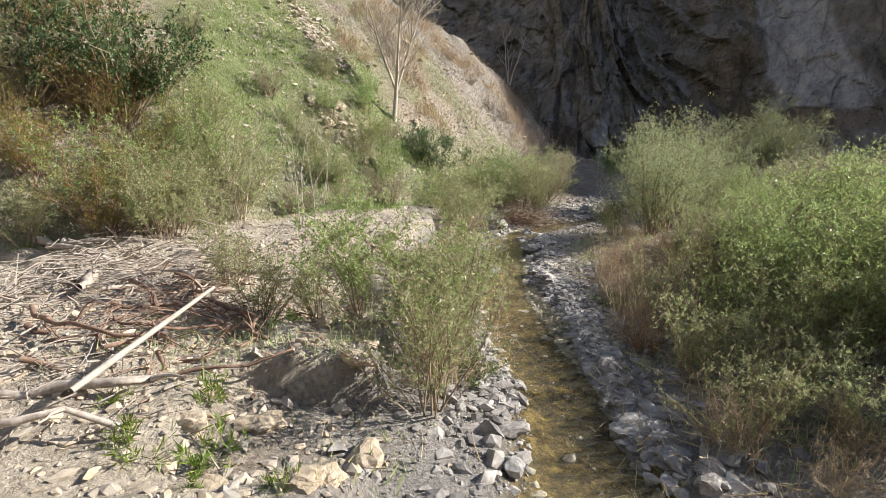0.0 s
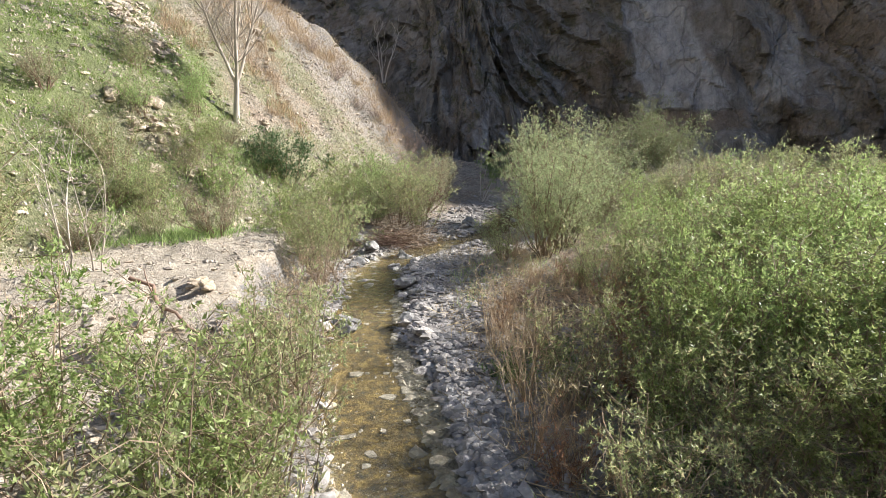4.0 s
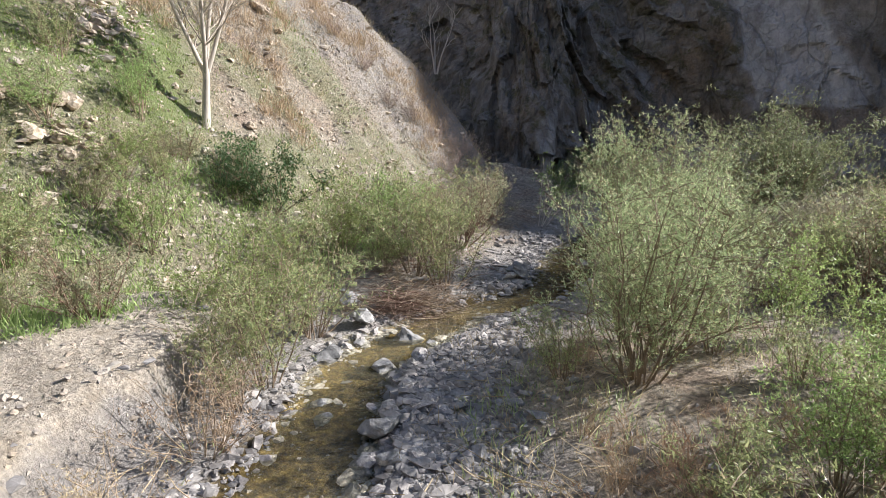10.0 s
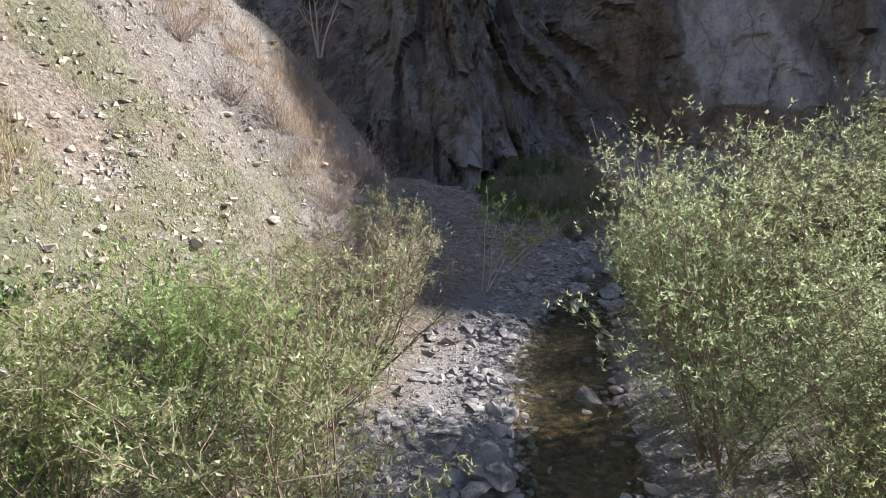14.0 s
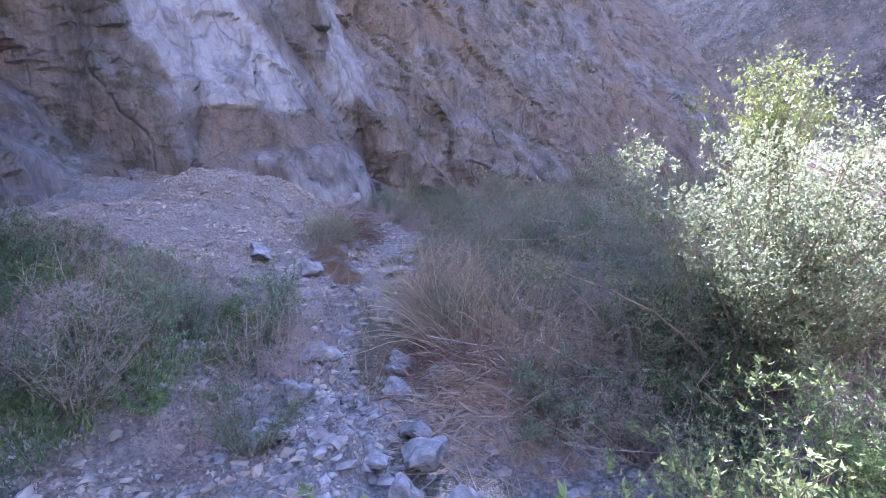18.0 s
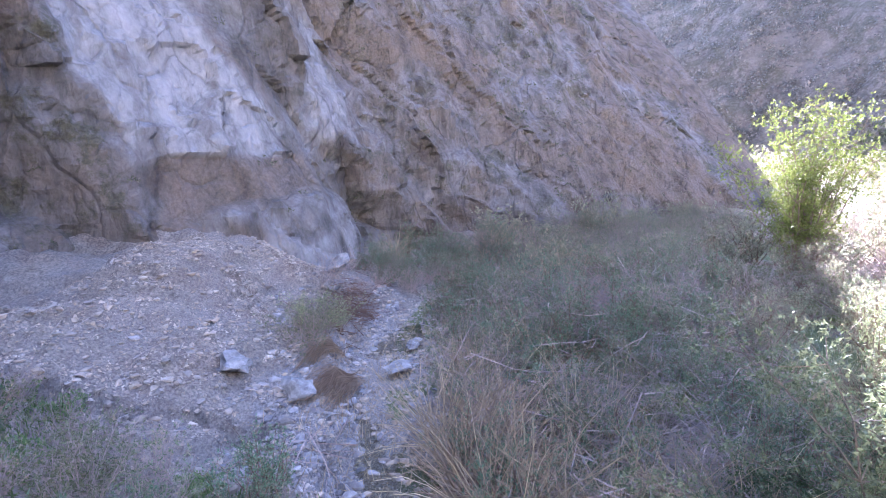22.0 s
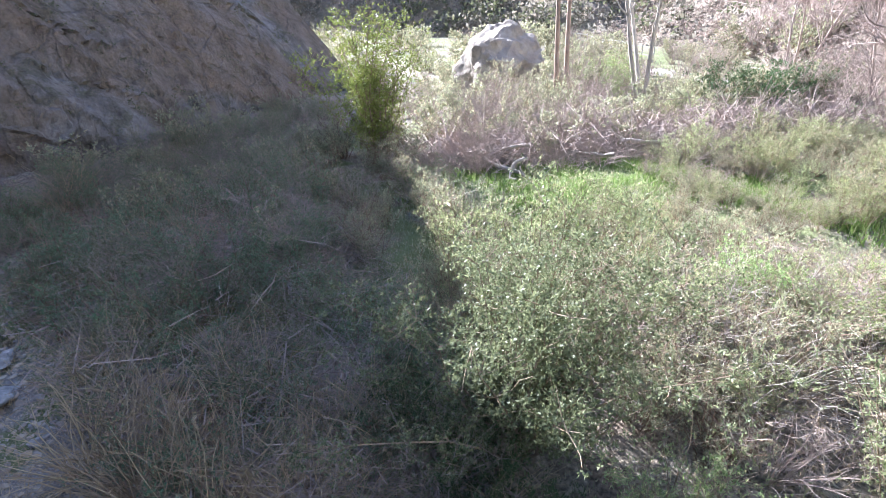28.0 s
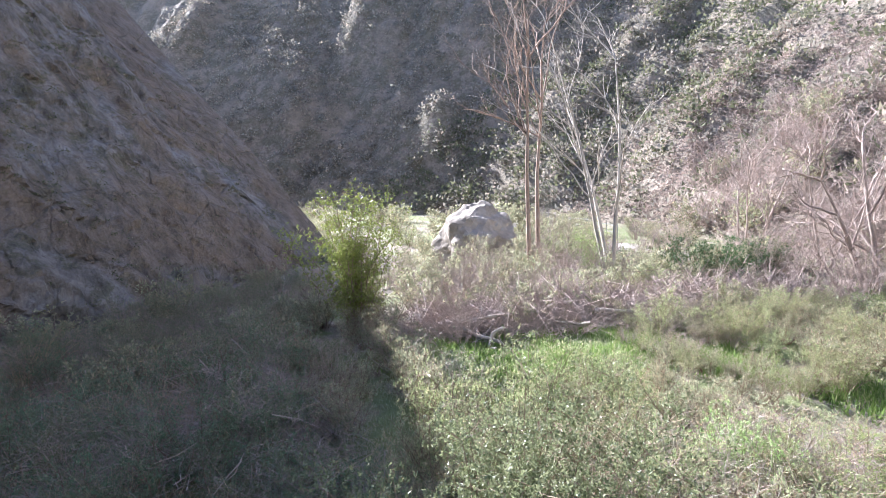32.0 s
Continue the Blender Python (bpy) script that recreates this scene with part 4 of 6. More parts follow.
# shrubs between the terrace and the stream
for x, y, k, sc in ((0.55, 5.4, "mulefat", 0.8), (0.35, 6.6, "willow", 0.8), (0.6, 7.6, "mulefat", 0.9), (0.1, 8.4, "mulefat", 0.85), (0.7, 9.0, "mulefat", 0.65), (-0.6, 6.9, "willow", 0.75), (0.75, 6.1, "brown", 0.8), (0.5, 8.7, "brown", 0.9), (0.3, 9.9, "brown", 0.8),
                    (-1.3, 7.3, "mulefat", 0.55), (-2.0, 7.0, "mulefat", 0.6), (-2.9, 7.9, "mulefat", 0.55), (0.85, 7.2, "mulefat", 0.7), (0.45, 9.6, "mulefat", 0.65), (0.2, 10.4, "brown", 0.7), (0.9, 6.4, "herb", 0.7), (0.3, 11.6, "stalk", 0.7), (0.2, 13.6, "brown", 0.9), (0.3, 15.2, "mulefat", 0.85), (-0.4, 16.4, "willow", 0.9), (0.4, 17.2, "mulefat", 0.95), (0.1, 12.2, "brown", 0.7), (0.2, 14.5, "mulefat", 0.7)):
    put(k, x, y, sc)
for x, y, k, sc in ((-8.6, 10.6, "autumn", 0.95), (-7.6, 10.9, "willow", 0.95), (-9.6, 11.3, "mulefat", 0.9), (-6.8, 10.1, "autumn", 0.9), (-6.0, 10.9, "mulefat", 0.8), (-10.6, 11.0, "willow", 0.9), (-5.4, 10.0, "mulefat", 0.85), (-7.2, 12.0, "autumn", 0.9), (-4.6, 10.6, "mulefat", 0.6), (-8.0, 9.6, "mulefat", 0.7)):
    put(k, x, y, sc)
# row behind the terrace, at the hill's foot
thicket(-11.5, -5.2, 8.6, 14.0, 18, ["autumn", "willow", "mulefat", "autumn"], 0.75, 1.05, 1.5, lambda x, y: -0.3 < y - (6.4 - 0.72 * x) < 3.0 or y > 12.6)
thicket(-5.5, 0.3, 15.2, 20.5, 16, ["mulefat", "sage", "mulefat", "willow"], 0.5, 0.8, 1.6)
thicket(-9.5, -3.5, 13.0, 17.5, 6, ["sage", "mulefat"], 0.45, 0.7, 1.6)
# bushes on the left of the stream, farther on
for x, y, k, sc in ((-1.4, 20.6, "dark", 1.0), (-2.0, 20.0, "dark", 0.8), (-0.6, 19.6, "mulefat", 0.8), (0.2, 20.6, "willow", 0.85), (1.0, 21.6, "willow", 0.9), (1.9, 20.4, "mulefat", 1.1), (2.6, 19.6, "mulefat", 1.0), (2.4, 21.8, "mulefat", 1.1), (1.2, 20.2, "mulefat", 0.6),
                    (2.9, 23.2, "sage", 1.3), (3.0, 24.6, "sage", 1.35), (1.6, 23.4, "mulefat", 1.0), (3.6, 25.8, "sage", 1.25), (0.4, 22.9, "willow", 0.75), (3.9, 27.2, "mulefat", 1.0), (2.2, 25.4, "brown", 1.0), (2.9, 26.6, "dry", 1.0), (3.6, 28.4, "dry", 0.9), (1.6, 19.6, "stalk", 0.5)):
    put(k, x, y, sc)
for x, y, k, sc in ((6.6, 12.6, "mulefat", 0.6), (7.4, 13.4, "willow", 0.6), (8.2, 12.6, "willow", 0.7), (6.9, 14.4, "mulefat", 0.5), (8.0, 14.6, "willow", 0.65), (7.2, 11.6, "willow", 0.65), (5.2, 12.8, "tussock", 1.1), (4.7, 13.2, "tussock", 1.0), (6.0, 13.4, "tussock", 0.9),
                    (5.6, 10.8, "mulefat", 0.5), (8.8, 13.6, "willow", 0.7), (6.4, 15.4, "mulefat", 0.55), (7.6, 16.0, "willow", 0.7), (4.6, 15.6, "stalk", 0.6), (4.9, 16.4, "stalk", 0.6)):
    put(k, x, y, sc)
# tall willow and its neighbours on the right bank
for x, y, k, sc in ((7.6, 22.0, "tall", 1.0), (7.0, 20.7, "tall", 0.85), (8.6, 22.0, "tall", 0.85), (7.4, 19.2, "sagewillow", 1.0), (8.6, 20.4, "sagewillow", 1.05), (6.6, 18.8, "mulefat", 0.85), (5.2, 14.8, "sagewillow", 1.0), (5.8, 15.6, "sagewillow", 0.98),
                    (5.6, 16.6, "sagewillow", 0.95), (9.6, 24.7, "willow", 0.8), (8.9, 25.4, "willow", 0.85), (8.3, 24.2, "willow", 0.9), (10.4, 24.0, "mulefat", 0.9), (9.9, 25.8, "mulefat", 0.7)):
    put(k, x, y, sc)
# shaded thicket between stream and cliff
thicket(13.0, 20.0, 25.0, 31.0, 54, ["shade", "teal", "greycane", "shade", "teal", "dry", "teal"], 0.5, 0.8, 1.2)
thicket(19.0, 27.5, 25.0, 32.0, 56, ["shade", "teal", "greycane", "teal", "cane", "dry"], 0.65, 0.95, 1.2)
thicket(21.0, 32.0, 29.0, 36.2, 60, ["shade", "teal", "dry", "teal", "cane"], 0.55, 0.85, 0.9, lambda x, y: y < 36.2 - 0.5 * max(x - 26, 0))
thicket(26.0, 34.0, 26.5, 34.0, 30, ["shade", "teal", "dry", "greycane"], 0.5, 0.75, 0.2, lambda x, y: y < 36.5 - 0.95 * (x - 26))
thicket(26.5, 35.0, 21.5, 30.0, 26, ["shade", "dry", "sage"], 0.6, 0.85, 0.2, lambda x, y: 24 < y + 0.55 * (x - 26) < 33.5)
thicket(29.0, 41.0, 19.0, 31.0, 64, ["shade", "far", "dry", "shade"], 0.5, 0.8, 0.2, lambda x, y: 31.0 - 0.75 * (x - 24) < y < 33.0 - 1.2 * (x - 31.5))
thicket(10.5, 14.4, 25.4, 28.6, 17, ["shade", "greycane", "teal", "cane", "shade"], 0.5, 0.75, 1.4)
thicket(24.0, 40.0, 22.0, 33.0, 30, ["shade", "far", "dry"], 0.7, 1.05, 1.0, lambda x, y: y < 40 - 0.38 * (x - 24) * 2)
thicket(7.0, 12.6, 30.4, 36.6, 78, ["herb", "herb", "teal", "herb", "dry", "shade"], 0.5, 0.75, 1.2, lambda x, y: x > np.interp(y, [29.3, 30.4, 32.3, 33, 36], [7.8, 9.0, 8.6, 7.4, 7.2]))
for x, y, sc in ((13.4, 28.0, 0.9), (14.3, 28.9, 1.0), (15.2, 29.4, 1.0), (16.2, 29.9, 0.9), (14.0, 27.2, 0.9), (15.6, 28.2, 0.9), (17.4, 30.4, 0.9), (13.0, 27.0, 0.7), (16.9, 28.6, 0.8), (18.6, 29.5, 0.8), (21.0, 31.4, 0.8), (13.3, 29.25, 1.1), (13.9, 29.8, 1.1), (14.6, 30.2, 1.1), (12.9, 28.7, 1.0), (15.4, 30.8, 1.0)):
    put("cane", x, y, sc * 0.85)
# added dark-leaved shrubs that stand in for the round tree's shaded side
for x, y, k, sc in ((11.9, 26.0, "dark", 0.75), (12.5, 26.3, "shade", 0.8), (11.2, 25.6, "dark", 0.7), (12.9, 25.6, "dark", 0.8), (11.0, 26.4, "shade", 0.7), (13.6, 26.2, "dark", 0.7)):
    put(k, x, y, sc)
for x, y, sc in ((0.4, 28.2, 0.6), (1.2, 28.6, 0.7), (2.0, 28.9, 0.7), (2.8, 29.2, 0.8), (-0.6, 28.4, 0.6), (3.4, 29.8, 0.8), (-1.6, 28.6, 0.6), (4.1, 29.0, 0.9), (2.4, 28.0, 0.7), (3.4, 27.6, 0.8)):
    put("dry", x, y, sc)
for x, y, k, sc in ((9.0, 35.2, "dark", 0.55), (9.8, 36.0, "dark", 0.6), (10.8, 36.4, "dark", 0.6), (11.5, 35.6, "dark", 0.5), (10.2, 35.2, "dark", 0.55), (12.2, 36.8, "dark", 0.55), (11.4, 37.2, "dark", 0.6), (9.4, 34.4, "dark", 0.5), (10.6, 37.2, "dark", 0.6), (8.4, 34.6, "dark", 0.45), (17.2, 34.3, "shade", 0.6), (18.2, 34.6, "shade", 0.6),
                    (13.9, 29.2, "reed", 1.2), (14.8, 29.8, "reed", 1.2), (15.7, 30.3, "reed", 1.1), (13.1, 28.4, "reed", 1.1), (16.8, 30.6, "reed", 1.0), (14.9, 28.6, "reed", 1.0), (18.0, 31.0, "reed", 1.0), (22.5, 32.2, "reed", 1.0), (12.3, 27.9, "brown", 0.9)):
    put(k, x, y, sc)
for x, y, sc in ((25.8, 3.2, 1.6), (24.6, 1.6, 1.5), (26.6, 1.2, 1.4), (24.0, -0.6, 1.5), (22.6, -0.2, 1.2), (27.4, 2.6, 1.3)):
    put("dark" if sc > 1.45 else "sage", x, y, sc)
for x, y, k, sc in ((18.3, 34.5, "mulefat", 0.5), (18.9, 34.4, "mulefat", 0.5), (17.9, 34.9, "mulefat", 0.4)):
    put(k, x, y, sc)
# sunny flat to the south-east
thicket(14.0, 21.0, 4.0, 12.0, 26, ["sage", "mulefat", "sage", "far"], 0.5, 0.8, 2.0)
thicket(13.6, 17.2, 16.0, 24.8, 32, ["sage", "mulefat", "sage", "brown"], 0.75, 1.1, 2.0)
thicket(10.0, 13.6, 16.6, 22.2, 18, ["dry", "brown", "sage", "dry"], 0.8, 1.15, 2.0)
thicket(10.8, 14.5, 21.3, 23.7, 11, ["sage", "mulefat", "greycane", "sage"], 0.65, 0.9, 2.0)
thicket(16.5, 18.6, 15.0, 23.0, 10, ["sage", "sage"], 0.4, 0.55, 2.0)
for x, y, sc in ((12.0, 21.4, 1.0), (12.8, 20.6, 1.0), (11.3, 20.7, 0.9), (13.4, 21.2, 0.8), (12.2, 19.8, 1.0)):
    put("palecane", x, y, sc * 1.1)
for x, y, k, sc in ((29.4, 7.0, "willow", 0.9), (36.4, 5.6, "farbare", 0.9), (37.2, 5.0, "farbare", 0.8), (33.0, 4.4, "willow", 1.2), (34.2, 5.0, "willow", 1.0), (37.0, 9.6, "sage", 1.6), (35.6, 9.4, "sage", 1.5), (38.4, 4.4, "farbare", 0.9), (28.2, 21.0, "sage", 1.3), (26.2, 21.0, "sage", 1.4), (28.6, 22.6, "sage", 1.3), (25.2, 22.0, "sage", 1.2)):
    put(k, x, y, sc)
thicket(18.5, 25.5, 21.6, 25.5, 16, ["sage", "shade", "sage"], 0.8, 1.05, 2.0)
thicket(13.0, 25.0, 1.5, 12.0, 30, ["sage", "mulefat", "far"], 0.6, 0.85, 2.0)
thicket(10.5, 14.5, 17.0, 21.5, 7, ["dry", "dry", "sage"], 0.9, 1.3, 2.0)
thicket(14.5, 21.0, 9.5, 15.0, 24, ["sage", "mulefat", "sage", "dry"], 0.45, 0.75, 2.0)
thicket(14.0, 22.0, 7.0, 13.0, 16, ["sage", "mulefat", "dry"], 0.6, 0.9, 2.0)
thicket(23.0, 27.0, 10.0, 22.0, 12, ["far", "sage", "farbare"], 0.6, 0.8, 2.0)
thicket(24.0, 48.0, -6.0, 18.0, 80, ["far", "far", "farbare", "far"], 0.7, 1.3, 1.6, lambda x, y: math.hypot(x - 40, y - 7.6) > 5 and y > 10 - 0.55 * (x - 20))
thicket(28.0, 46.0, 2.0, 16.0, 26, ["far", "farbare", "far"], 0.6, 1.0, 1.6, lambda x, y: math.hypot(x - 40, y - 7.6) > 6)
thicket(30.0, 62.0, -15.0, 1.0, 46, ["far", "farbare", "far"], 0.7, 1.2, 1.6)
thicket(45.0, 90.0, -8.0, 16.0, 50, ["far"], 1.0, 1.8, 1.6, lambda x, y: y > -11 + 0.2 * (x - 45))
thicket(12.0, 26.0, -8.0, 4.0, 34, ["farbare", "far", "farbare"], 0.9, 1.5, 1.6)
for _ in range(95):
    x, y = rng.uniform(8, 42), rng.uniform(-32, -9)
    z, d = mountain_height(np.array([x]), np.array([y]))
    if d[0] > 0.5:
        ob = put("farbare" if rng.random() < 0.8 else "far", x, y, rng.uniform(1.3, 2.1))
        ob.location.z = float(z[0]) - 0.1


def tree(name, h, trunks, limbs, bark, label, radius=0.16, spread=0.5, low=0.35, depth=2, droop=0.0, tilt=0.22, gap=1.1, bole=0.0):
    root = new(name)
    foot = np.array([0, 0, -0.3])
    if bole:
        line = bent(foot, [0.06, 0, 1], bole + 0.35, 6, 0.05)
        wood = Build()
        wood.tube(line, np.linspace(radius * 1.9, radius * 1.35, 6), 9)
        part("bole", wood.mesh(name + "_bole", bark, True), root)
        foot = line[-1] - [0, 0, 0.12]

    def grow(wood, start, way, length, r, level):
        line = bent(start, way, length, 8, 0.05 if level == 0 else 0.15, 0.03 - droop * level)
        wood.tube(line, np.linspace(r, r * (0.25 if level == 0 else 0.4), 8), 7 if level == 0 else 4)
        if level < depth:
            for k in range(limbs if level else limbs + 2):
                i = rng.integers(2, 8) if level else int(np.clip(8 * rng.uniform(low, 1.0), 1, 7))
                a = rng.uniform(0, 2 * np.pi)
                d = (line[i] - line[i - 1]) / np.linalg.norm(line[i] - line[i - 1])
                w = d * 0.75 + np.array([math.cos(a), math.sin(a), 0.3]) * spread
                sub = Build() if level == 0 else wood
                grow(sub, line[i], w, length * rng.uniform(0.28, 0.5), r * (0.36 if level == 0 else 0.5), level + 1)
                if level == 0:
                    part("limb", sub.mesh(name + "_limb", bark, True), root)

    for t in range(trunks):
        a = 6.28 * t / trunks + rng.uniform(-0.4, 0.4)
        lean = 0.0 if trunks == 1 else tilt
        wood = Build()
        grow(wood, np.array([math.cos(a), math.sin(a), 0]) * radius * (0 if trunks == 1 else gap) + foot, [math.cos(a) * lean, math.sin(a) * lean, 1], h * rng.uniform(0.85, 1.0), radius, 0)
        part("trunk", wood.mesh(name + "_trunk", bark, True), root)
    return tagged(root, label, "tree")


def leafy(name, args, label, x, y):
    ob = plant(name, shrub_meshes(name, *args), label, "tree")
    ob.matrix_basis = stand(None, x, y, 1.0, 0)
    return ob


rng = np.random.default_rng(12)
tree("bare_tree", 4.4, 4, 8, M_PALEBARK, "leafless pale-barked tree rooted in the grassy slope", radius=0.055, spread=0.8, low=0.05, depth=3, tilt=0.32, gap=0.4, bole=1.2).matrix_basis = stand(None, -3.05, 21.2, 1.0, 0.4)
tree("bare_tree", 3.6, 3, 4, M_PALEBARK, "small leafless tree on a rocky ledge", radius=0.06, spread=0.5, depth=2).matrix_basis = Matrix.Translation((1.4, 42.4, 6.9))
for x, y in ((-3.5, 12.4), (-3.2, 12.7), (-5.1, 12.6)):
    tree("bare_sapling", 2.3, 2, 3, M_PALEBARK, "thin leafless pale sapling at the foot of the slope", radius=0.018, spread=0.5, low=0.3, depth=2, tilt=0.12).matrix_basis = stand(None, x, y)
leafy("round_crowned_tree", (3.85, 2.0, 44, 16, 70000, 0.055, 0.026, M_ROUND, M_STEM, 0.02, 0.0, 0.018, 0.5, -0.035, 0.5), "small round-crowned broadleaf tree in sun", 12.5, 24.8)
leafy("young_willow", (5.2, 1.3, 26, 15, 30000, 0.085, 0.046, M_YELLOW, M_STEM, 0.02, 0.0, 0.028, 0.5, 0.03, 0.6), "yellow-green young willow lit by the sun", 26.7, 21.8)
leafy("bay_tree", (3.2, 2.2, 18, 10, 9000, 0.10, 0.04, M_DARK, M_STEM, 0.1, 0.0, 0.03), "dense grey-green tree on the slope above the terrace", -8.2, 13.0)
leafy("bay_tree", (2.8, 2.2, 18, 10, 8000, 0.10, 0.04, M_DARK, M_STEM, 0.1, 0.0, 0.03), "dense grey-green tree on the slope above the terrace", -9.6, 11.8)
leafy("leaning_sapling", (2.4, 1.2, 7, 5, 900, 0.10, 0.034, M_WILLOW, M_PALEBARK, 0.35, 1.2, 0.012), "thin sapling with a few sunlit leaves", 5.9, 27.4)
tree("dead_tree", 17.0, 2, 5, M_REDBARK, "tall dead tree with two red-brown trunks and bare twigs", radius=0.16, spread=0.5, low=0.5, depth=3, tilt=0.045, gap=1.3).matrix_basis = stand(None, 33.0, 8.2, 1.0, 1.05)
tree("dead_tree", 13.5, 3, 4, M_PALEBARK, "tall dead tree with pale forked trunks and bare twigs", radius=0.13, spread=0.45, low=0.3, depth=3, tilt=0.13).matrix_basis = stand(None, 29.6, 5.3, 1.0, 1.9)
tree("leaning_tree", 7.0, 2, 6, M_PURPLE, "leaning leafless tree on the shrubby slope", radius=0.17, spread=0.9, low=0.25, depth=3).matrix_basis = stand(None, 20.0, -2.5, 1.0, 0.9) @ pose(0, 0, 0, 0, 18, 0)
for x, y in ((16.5, -6.0), (24.0, -6.5), (28.0, -5.0), (12.5, -5.5)):
    tree("leafless_tree", 7.5, 3, 5, M_PURPLE, "leafless pinkish-grey tree on the slope", radius=0.1, spread=0.8, low=0.15, depth=3, tilt=0.4).matrix_basis = stand(None, x, y)


# ---- grass and scrub, uncountable ----
def blades(name, x, y, per, length, width, mat, label, spreadout=0.12, up=1.3, height=None):
    z = ground_height(x, y) if height is None else height
    n = len(x) * per
    at = np.repeat(np.stack([x, y, z], 1), per, 0) + rng.normal(size=(n, 3)) * [spreadout, spreadout, spreadout * 0.15]
    b = Build()
    b.leaves(at - [0, 0, 0.02], rng.normal(size=(n, 3)) * 0.6 + [0, 0, up], length * rng.uniform(0.5, 1.4, n), width * rng.uniform(0.7, 1.3, n), True)
    return tagged(new(name, b.mesh(name, mat)), label, "grass", kind="stuff")


def pick(n, x0, x1, y0, y1, chance):
    x, y = rng.uniform(x0, x1, n), rng.uniform(y0, y1, n)
    ok = rng.random(n) < chance(x, y)
    return x[ok], y[ok]


blades("slope_grass", *pick(15000, -14, 3, 7, 29, green_part), 9, 0.14, 0.016, M_GRASS, "fresh green grass covering the slope")
blades("ridge_grass", *pick(7000, -6, 5.5, 23, 33, lambda x, y: 0.7 * smooth(-0.1, 0.3, fbm(x * 0.6, y * 0.6, 91, 3)) * (hill_height(x, y)[1] > 0)), 9, 0.42, 0.012, M_TUSSOCK, "dry reddish tussock grass on the ridge", 0.08)
blades("foot_herbs", *pick(5000, -6, 2.6, 14.5, 22.5, lambda x, y: 0.8 * smooth(-0.25, 0.2, fbm(x * 0.6, y * 0.6, 93, 3)) * (np.abs(hill_height(x, y)[1]) < 1.6) * (to_line(x, y, STREAM)[0] > 1.2)), 9, 0.2, 0.022, M_WILLOW, "green weeds at the foot of the slope", 0.16)
blades("bank_herbs", *pick(4200, -3.4, 8, 3.5, 16, lambda x, y: 0.6 * smooth(0.0, 0.3, fbm(x * 0.7, y * 0.7, 95, 3)) * (np.abs(x - 1.8) > 1.3) * ((x > 0) | (y < 8))), 8, 0.17, 0.018, M_MULE, "low green herbs among the sand and stones", 0.14)
blades("slope_straw", *pick(20000, -12, 5, 10, 34, lambda x, y: 0.28 * (1 - 0.8 * green_part(x, y)) * (hill_height(x, y)[1] > -0.5) + 0.6 * smooth(25, 29, y) * (hill_height(x, y)[1] > 0.2)), 8, 0.16, 0.01, M_STRAW, "dry straw-coloured grass on the slope")
blades("meadow_grass", *pick(5200, 16, 27, 10, 22.5, lambda x, y: smooth(-0.2, 0.25, fbm(x * 0.8, y * 0.8, 61, 3)) * smooth(3.4, 2.0, np.hypot((x - 21.0) * 0.8, (y - 18.0) * 0.55))), 12, 0.24, 0.035, M_LUSH, "lush bright green herbs in a sunny clearing", 0.16)
blades("meadow_grass", *pick(4200, 12.5, 23, 10, 22, lambda x, y: smooth(-0.25, 0.15, fbm(x * 0.5, y * 0.5, 62, 3)) * np.maximum(smooth(2.4, 1.2, np.hypot((x - 18.5) * 0.5, y - 12.4)), smooth(2.0, 1.0, np.hypot(x - 14.0, y - 12.0)))), 12, 0.3, 0.035, M_LUSH, "lush bright green herbs in a sunny clearing", 0.16)
blades("flat_herbs", *pick(6000, 9, 24, 9, 25.5, lambda x, y: 0.8 * smooth(-0.2, 0.3, fbm(x * 0.4, y * 0.4, 71, 3)) * (to_line(x, y, STREAM)[0] > 2)), 7, 0.16, 0.025, M_SAGE, "low grey-green herbs on the sunny flat", 0.2)
blades("bank_straw", *pick(2600, 2.6, 8, 4, 18, lambda x, y: 0.55 + 0 * x), 7, 0.24, 0.009, M_STRAW, "dry grass litter on the bank", 0.2, 0.5)
blades("shade_herbs", *pick(6500, 7.2, 12.6, 32.0, 37, lambda x, y: 0.95 * smooth(-0.3, 0.2, fbm(x * 0.5, y * 0.5, 81, 3)) * (to_line(x, y, STREAM)[0] > 1.3)), 11, 0.16, 0.02, M_HERB, "low green herbs on the shaded bank", 0.2)
blades("shade_straw", *pick(2600, 11, 27, 25, 33, lambda x, y: 0.6 + 0 * x), 6, 0.4, 0.012, M_STRAW, "dry stalks between the shaded shrubs", 0.25, 0.9)
def bushes(name, x, y, z, lo, hi, per, leaf, mat, label):
    """Many low domed bushes, each a clump of leaf sprays."""
    n = len(x)
    r = np.repeat(lo * (hi / lo) ** (rng.random(n) ** 1.5), per)
    way = rng.normal(size=(n * per, 3))
    way[:, 2] = np.abs(way[:, 2]) * 0.9
    way /= np.linalg.norm(way, axis=1)[:, None]
    at = np.repeat(np.stack([x, y, z], 1), per, 0) + way * (r * rng.uniform(0.45, 1.0, n * per))[:, None]
    b = Build()
    b.leaves(at, way + rng.normal(size=way.shape) * 0.7, leaf * (0.5 + 0.5 * r) * rng.uniform(0.6, 1.4, n * per), leaf * 0.75 * (0.5 + 0.5 * r), True)
    return tagged(new(name, b.mesh(name, mat)), label, "scrub", kind="stuff")


